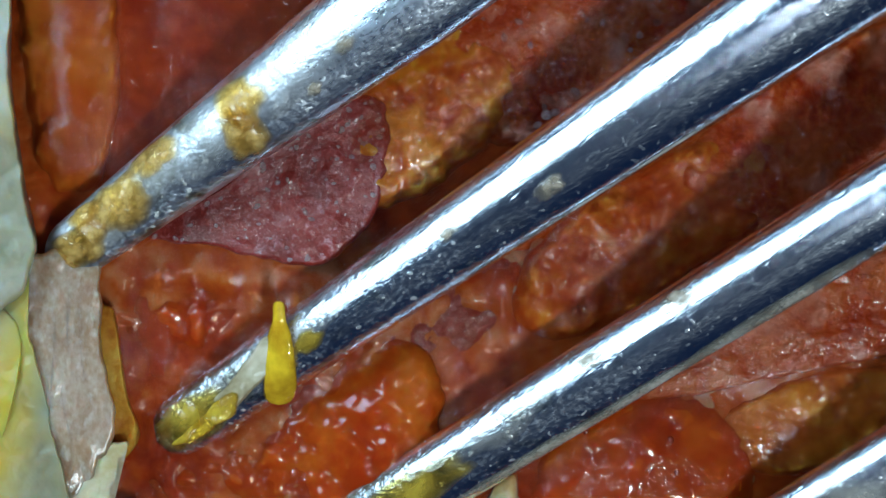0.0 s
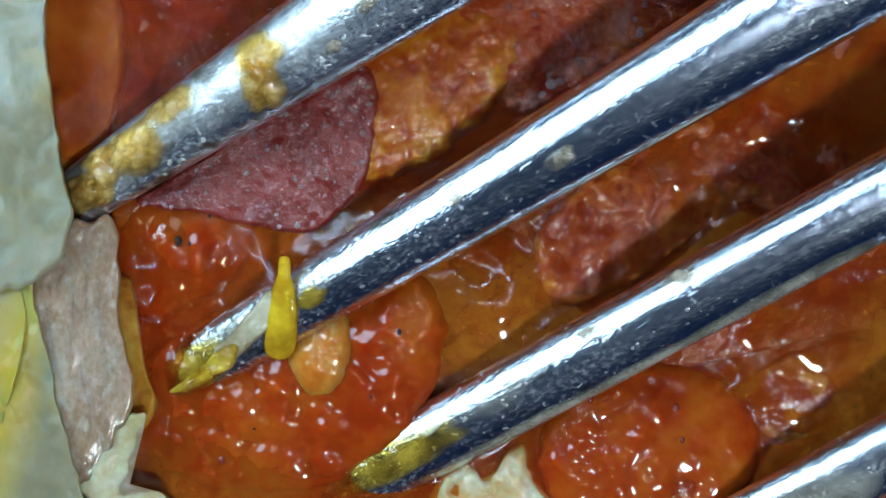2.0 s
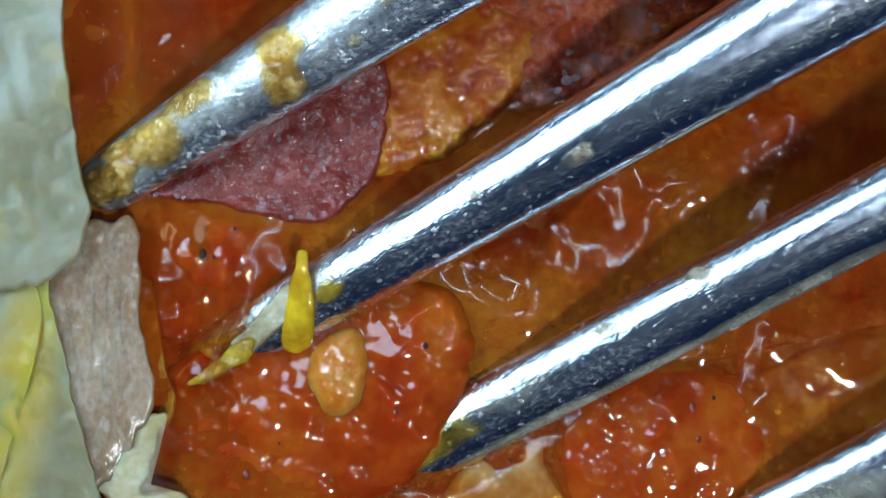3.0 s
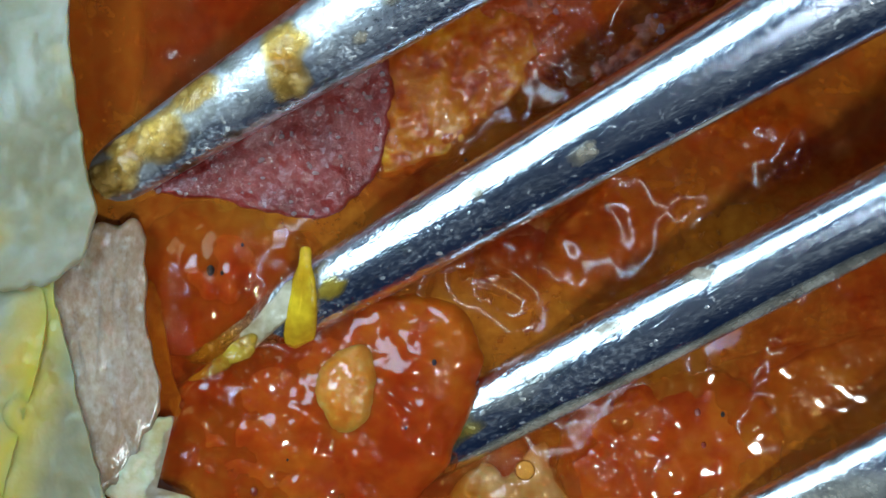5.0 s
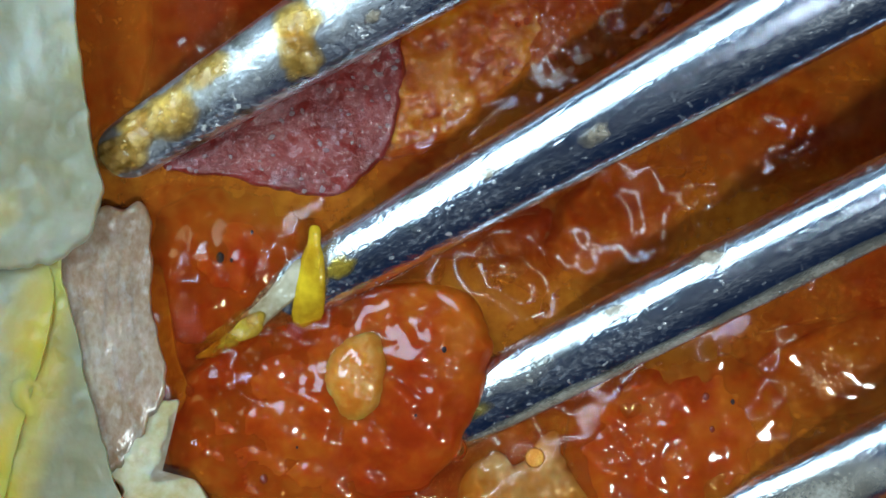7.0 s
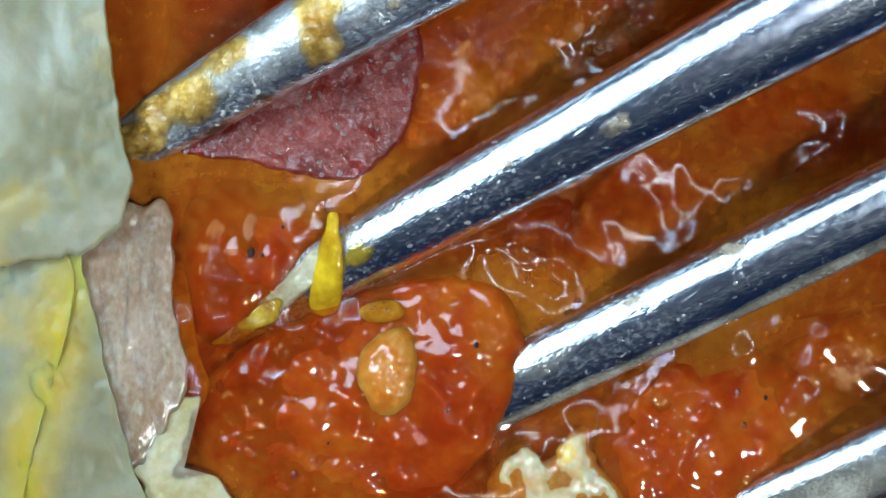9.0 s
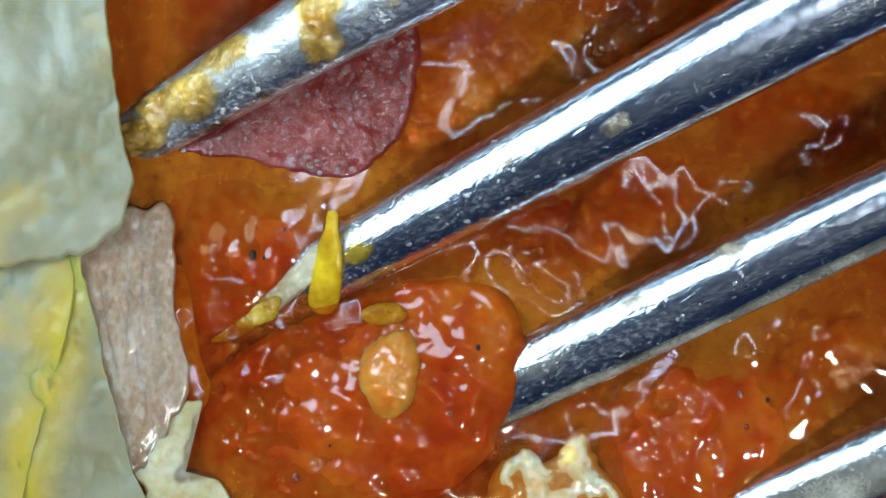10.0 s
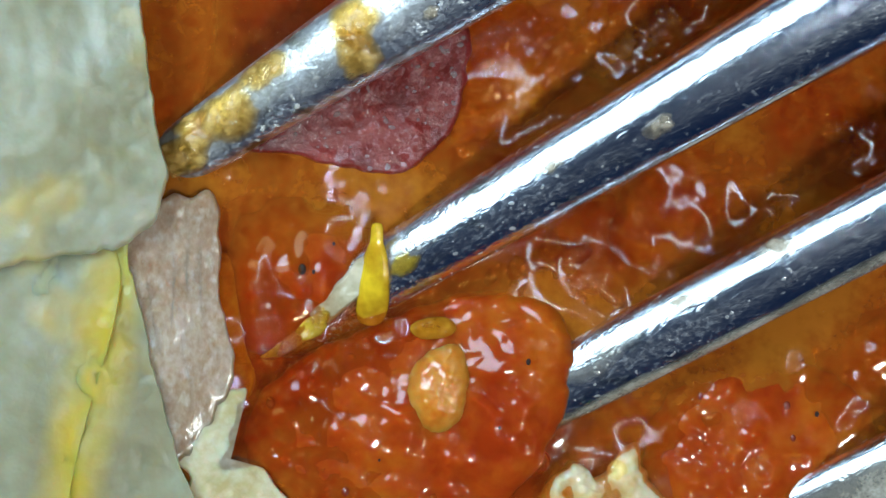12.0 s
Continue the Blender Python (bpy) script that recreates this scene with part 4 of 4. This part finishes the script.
def froth():
    """Tiny bubbles strewn over the sauce, too many to tell apart."""
    rng = random.Random(5)
    verts, faces = [], []
    for _ in range(420):
        x, y = rng.uniform(-13, 15), rng.uniform(-9, 9)
        r = rng.choice((0.03, 0.04, 0.05, 0.07))
        base = len(verts)
        z = -0.02
        for (cx, cy), ax, ay, high, turn in MOUNDS:
            ca, sa = math.cos(radians(turn)), math.sin(radians(turn))
            q = ((ca * (x - cx) + sa * (y - cy)) / ax) ** 2 + ((ca * (y - cy) - sa * (x - cx)) / ay) ** 2
            if q < 6:
                z += high * math.exp(-1.3 * q)
        verts.append((x, y, z + r))
        for j, (s, u) in enumerate(((0.7, 0.7), (1.0, 0.0))):
            for i in range(8):
                a = 2 * math.pi * i / 8
                verts.append((x + r * s * math.cos(a), y + r * s * math.sin(a), z + r * u))
        for i in range(8):
            n = (i + 1) % 8
            faces.append((base, base + 1 + i, base + 1 + n))
            faces.append((base + 1 + i, base + 9 + i, base + 9 + n, base + 1 + n))
    ob = mesh_ob("froth", verts, faces, OIL, sauce)
    ob.visible_shadow = False
    return tagged(ob, kind="stuff")


froth()
speck_mesh = dome_mesh("pepper_speck", 0.2, SPECK, 0.7)
SPECKS = [(-7.64, -0.08, 0.95), (-0.08, -3.14, 0.55), (0.98, 3.66, 0.35), (-7.25, -0.17, 0.4), (9.68, -4.96, 0.5), (-5.05, -6.49, 0.3), (-6.58, 0.78, 0.35), (-1.03, -5.34, 0.3)]
specks = []
for x, y, r in SPECKS:
    ob = tagged(new("pepper_speck", speck_mesh), "black pepper speck on the wet pulp", "spice", group="pepper specks")
    p = at((x, y), -0.05)
    for lump_of in (pulp_small, pulp_big):
        hit, place, _, _ = lump_of.ray_cast(Vector((p.x, p.y, 6)) * MM, Vector((0, 0, -1)))
        if hit:
            p.z = max(p.z, place.z / MM + 0.36)
    ob.location, ob.scale = p * MM, (0.75 * r, r, 0.7 * r)
    specks.append((ob, p, r))


def flecks(slice_of, count, seed, low=0.07, high=0.2):
    """Small flat flecks of fat set in the cut face of a sausage slice, each a part of its own."""
    rng = random.Random(seed)
    box = [Vector(c) / MM for c in slice_of.bound_box]
    x0, x1 = min(c.x for c in box), max(c.x for c in box)
    y0, y1 = min(c.y for c in box), max(c.y for c in box)
    while count:
        x, y = rng.uniform(x0, x1), rng.uniform(y0, y1)
        hit, place, normal, _ = slice_of.ray_cast(Vector((x, y, 8)) * MM, Vector((0, 0, -1)))
        count -= 1
        if not hit or normal.z < 0.8:
            continue
        ob = new("fat_fleck", fleck_mesh)
        ob.parent = slice_of
        r = rng.uniform(low, high)
        ob.location = place
        ob.rotation_euler = (0, 0, rng.uniform(0, 3.1))
        ob.scale = (r, r * rng.uniform(0.5, 0.9), r * 0.25)


FLECK = stuff_mat("fat_fleck", [(0.34, 0.12, 0.10), (0.42, 0.20, 0.17), (0.50, 0.30, 0.26)], 1.5, rough=0.3, bump=0.4, bump_mm=0.04, coat=0.8, coat_rough=0.12, sss=0.4)
fleck_mesh = dome_mesh("fat_fleck", 1.0, FLECK, 0.8)
flecks(meat, 130, 4, 0.05, 0.13)
flecks(meat_pink, 90, 6)


def fibres(flake, lines):
    """Thin raised strands that run down a flake of onion, each a part of its own."""
    for number, (a, b) in enumerate(lines):
        verts, faces = [], []
        steps = 24
        for k in range(steps + 1):
            u = k / steps
            x = a[0] + (b[0] - a[0]) * u + 0.10 * math.sin(5 * u + number)
            y = a[1] + (b[1] - a[1]) * u
            hit, place, _, _ = flake.ray_cast(Vector((x, y, 8)) * MM, Vector((0, 0, -1)))
            z = place.z / MM if hit else 0.4
            half = 0.05 * math.sin(math.pi * min(0.97, max(0.03, u)))
            verts += [(x - half, y, z - 0.03), (x, y, z + 0.014), (x + half, y, z - 0.03)]
        for k in range(steps):
            c = 3 * k
            faces += [(c, c + 1, c + 4, c + 3), (c + 1, c + 2, c + 5, c + 4)]
        mesh_ob("fibre", verts, faces, FLAKE, flake)


fibres(flake_grey, [((-11.5, 0.6), (-11.3, -3.9)), ((-10.95, 0.9), (-10.75, -2.2)), ((-10.5, 0.7), (-10.25, -3.6)), ((-12.2, -0.6), (-11.7, -4.6)), ((-11.0, -2.9), (-10.8, -5.6)), ((-12.6, -1.6), (-12.2, -4.4))])
SEED = stuff_mat("tomato_seed", [(0.16, 0.016, 0.006), (0.24, 0.035, 0.008)], 2.0, rough=0.2, bump=0.2, coat=1.0)
seed_mesh = dome_mesh("seed", 1.0, SEED, 0.6)
for lump_of, x, y, r in ((pulp_big, -8.5, -3.75, 0.20), (pulp_big, -8.72, -4.6, 0.17), (pulp_big, -6.2, -7.6, 0.14), (tomato, 8.9, -4.9, 0.11), (tomato, 9.1, -6.0, 0.09), (tomato, 6.0, -4.6, 0.10)):
    hit, place, _, _ = lump_of.ray_cast(Vector((x, y, 8)) * MM, Vector((0, 0, -1)))
    if hit:
        ob = new("seed", seed_mesh)
        ob.parent, ob.location, ob.scale = lump_of, place, (r, 1.3 * r, r)


# ---- the lens's ring light ----
def ring_light():
    ring = thing("ring_light", "black ring lamp with small white diodes round the lens", "ring light")
    verts, faces = [], []
    n = 72
    section = [(9.0, 62.0), (14.5, 62.0), (14.5, 67.0), (9.0, 67.0)]
    for i in range(n):
        a = 2 * math.pi * i / n
        for r, z in section:
            verts.append((r * math.cos(a), r * math.sin(a), z))
    for i in range(n):
        b = (i + 1) % n
        for k in range(4):
            m = (k + 1) % 4
            faces.append((i * 4 + k, i * 4 + m, b * 4 + m, b * 4 + k))
    ring.location = (2 * MM, 1 * MM, 0)
    mesh_ob("housing", verts, faces, HOUSING, ring, smooth=False)
    bm = bmesh.new()
    bmesh.ops.create_cube(bm, size=1.0)
    bmesh.ops.scale(bm, vec=(1.4 * MM, 0.42 * MM, 0.3 * MM), verts=bm.verts)
    bmesh.ops.bevel(bm, geom=bm.edges[:], offset=0.1 * MM, segments=2, affect="EDGES")
    me = bpy.data.meshes.new("diode")
    bm.to_mesh(me)
    bm.free()
    me.materials.append(GLOW)
    for i in range(72):
        a = 2 * math.pi * i / 72
        ob = new("diode", me)
        ob.parent = ring
        ob.location = (12 * math.cos(a) * MM, 12 * math.sin(a) * MM, 61.85 * MM)
        ob.rotation_euler = (0, 0, a)
    return ring


ring_light()


# ---- what moves ----
def motions():
    fork_rows = [(0, 0.02, -0.16, 0.79, 0.27, -0.10, 5.14), (0.5, -0.00, -0.09, 0.64, 0.09, 0.11, 3.73), (1, -0.10, -0.03, 0.53, 0.19, 0.28, 2.76),
                 (1.5, -0.10, 0.01, 0.43, 0.10, 0.14, 1.98), (2, -0.02, 0.01, 0.35, 0.11, 0.05, 1.48), (2.5, 0.00, 0.02, 0.27, -0.04, -0.21, 1.11),
                 (3, 0.03, 0.04, 0.24, -0.24, -0.25, 0.86), (5, -0.04, 0.13, 0.15, -0.35, -0.18, 0.33), (5.5, -0.04, 0.04, 0.07, -0.23, 0.06, 0.00),
                 (6, -0.08, -0.00, -0.07, 0.04, 0.01, -0.16), (6.5, -0.00, 0.00, -0.00, -0.00, 0.00, -0.00), (7, 0.01, 0.07, 0.17, 0.12, -0.09, -0.43),
                 (9, -0.04, 0.13, 0.43, 0.47, -0.50, -1.13), (9.5, -0.02, 0.19, 0.46, 0.43, -0.43, -1.33), (10, -0.04, 0.20, 0.47, 0.47, -0.54, -1.41),
                 (10.5, -0.07, 0.25, 0.51, 0.44, -0.66, -1.45), (11, -0.07, 0.21, 0.46, 0.63, -0.54, -1.10), (11.5, -0.09, 0.02, 0.35, 1.34, -0.61, -0.06),
                 (12, -0.09, -0.19, 0.45, 1.80, -0.92, 1.20)]
    rows = [(t, pose(x * MM, y * MM, z * MM, rx, ry, rz)) for t, x, y, z, rx, ry, rz in fork_rows]
    for ob in (fork, shred):
        walk(ob, rows)
    # drift of the pulp over the dish, and the level of the sauce
    drift = [(0, -0.37, -0.15), (0.5, -0.37, 0.29), (1, -0.53, 0.64), (1.5, -0.68, 1.05), (2, -0.43, 1.23), (2.5, -0.19, 1.09), (3, -0.06, 0.65),
             (5, 0.06, 0.13), (5.5, 0.07, -0.02), (6, 0.04, -0.14), (6.5, 0, 0), (7, 0.14, -0.16), (9, 0.54, -0.31), (9.5, 0.55, -0.32),
             (10, 0.62, -0.36), (10.5, 0.75, -0.46), (11, 0.86, -0.75), (11.5, 0.87, -1.05), (12, 0.72, -1.03)]
    level = [(0, -2.2), (0.5, -1.95), (1, -1.6), (1.5, -1.15), (2, -0.75), (2.5, -0.48), (3, -0.32), (5, -0.15), (5.5, -0.13), (6, -0.18), (6.5, -0.18),
             (7, -0.1), (9, 0.15), (9.5, 0.18), (10, 0.2), (10.5, 0.22), (11, 0.2), (11.5, 0.18), (12, 0.18)]
    walk(sauce, [(t, pose(x * MM, y * MM, z * MM)) for (t, x, y), (_, z) in zip(drift, level)])
    carried = [(t, pose(x * MM, y * MM, (z + 0.18) * MM)) for (t, x, y), (_, z) in zip(drift, level)]
    proud = [(t, pose(x * MM, y * MM, max(z + 0.54, -0.75) * MM)) for (t, x, y), (_, z) in zip(drift, level)]
    for ob in (pulp_small, pulp_big):
        walk(ob, proud)
    # the bean comes out from under the tine with the flow
    early = [(0, 0, 2.7, -1.7), (0.5, 0, 2.7, -1.5), (1, 0, 2.6, -1.2), (1.5, -0.05, 2.2, -0.8), (2, -0.15, 1.5, -0.45), (2.5, -0.19, 1.09, -0.2)]
    walk(kernel, [(t, pose(x * MM, y * MM, z * MM)) for t, x, y, z in early] + carried[6:])
    # the scrap of skin comes up late
    walk(skin_scrap, [(t, pose(x * MM, y * MM, (z + 0.18 + (0.0 if t > 8 else -1.0)) * MM)) for (t, x, y), (_, z) in zip(drift, level)])
    for ob, p, r in specks:
        walk(ob, [(t, m @ Matrix.Translation(p * MM)) for t, m in carried])
    walk(pasta_top, [(t, pose(x * MM, 0, 0)) for t, x in
                     [(0, -1.1), (0.5, -0.75), (1, -0.4), (1.5, -0.15), (2.5, 0), (5, 0.05), (6.5, 0), (9, 0.33), (9.5, 0.37), (11, 0.33), (12, -0.05)]])
    walk(fat_big, [(t, pose(x * MM, y * MM, z * MM)) for t, x, y, z in
                   [(0, -0.2, 0.3, 0), (3, 0, 0.3, 0.05), (6.5, 0, 0, 0.2), (7, 0.1, -0.1, 0.3), (9, 0.4, -0.2, 0.85), (10, 0.45, -0.2, 0.9), (11, 0.6, -0.5, 0.9), (12, 0.6, -0.9, 0.9)]])
    walk(tomato, [(t, pose(x * MM, y * MM, z * MM)) for t, x, y, z in
                  [(0, 0, 0.3, 0), (1.5, 0, 0.4, 0.1), (3, 0, 0.3, 0.35), (6.5, 0, 0, 0.38), (9, 0.4, -0.2, 0.68), (10.5, 0.5, -0.3, 0.70), (12, 0.5, -0.8, 0.70)]])
    walk(meat, [(t, pose(x * MM, y * MM, max(0.0, min(0.32, (t - 6.5) * 0.14)) * MM)) for t, x, y in
                [(0, 0.58, -0.39), (0.5, 0.49, -0.40), (1, 0.37, -0.35), (1.5, 0.26, -0.28), (2, 0.07, -0.31), (2.5, -0.02, -0.22), (3, -0.06, -0.12),
                 (5, -0.14, 0.02), (6.5, 0, 0), (7, -0.03, 0.07), (9, -0.09, 0.29), (10.5, -0.16, 0.40), (11.5, -0.10, 0.26), (12, -0.01, 0.34)]])
    for ob in (flake_cream, flake_grey, amber):
        walk(ob, [(t, pose(x * MM, y * MM, 0)) for t, x, y in
                  [(0, -0.54, 0.33), (0.5, -0.51, 0.42), (1, -0.32, 0.35), (1.5, -0.22, 0.30), (2, -0.08, 0.27), (2.5, 0.00, 0.20), (3, 0.09, 0.13),
                   (5, 0.13, 0.04), (6.5, 0, 0), (7, 0.06, -0.12), (9, 0.12, -0.33), (10.5, 0.21, -0.45), (11.5, 0.12, -0.24), (12, 0.14, -0.20)]])


motions()
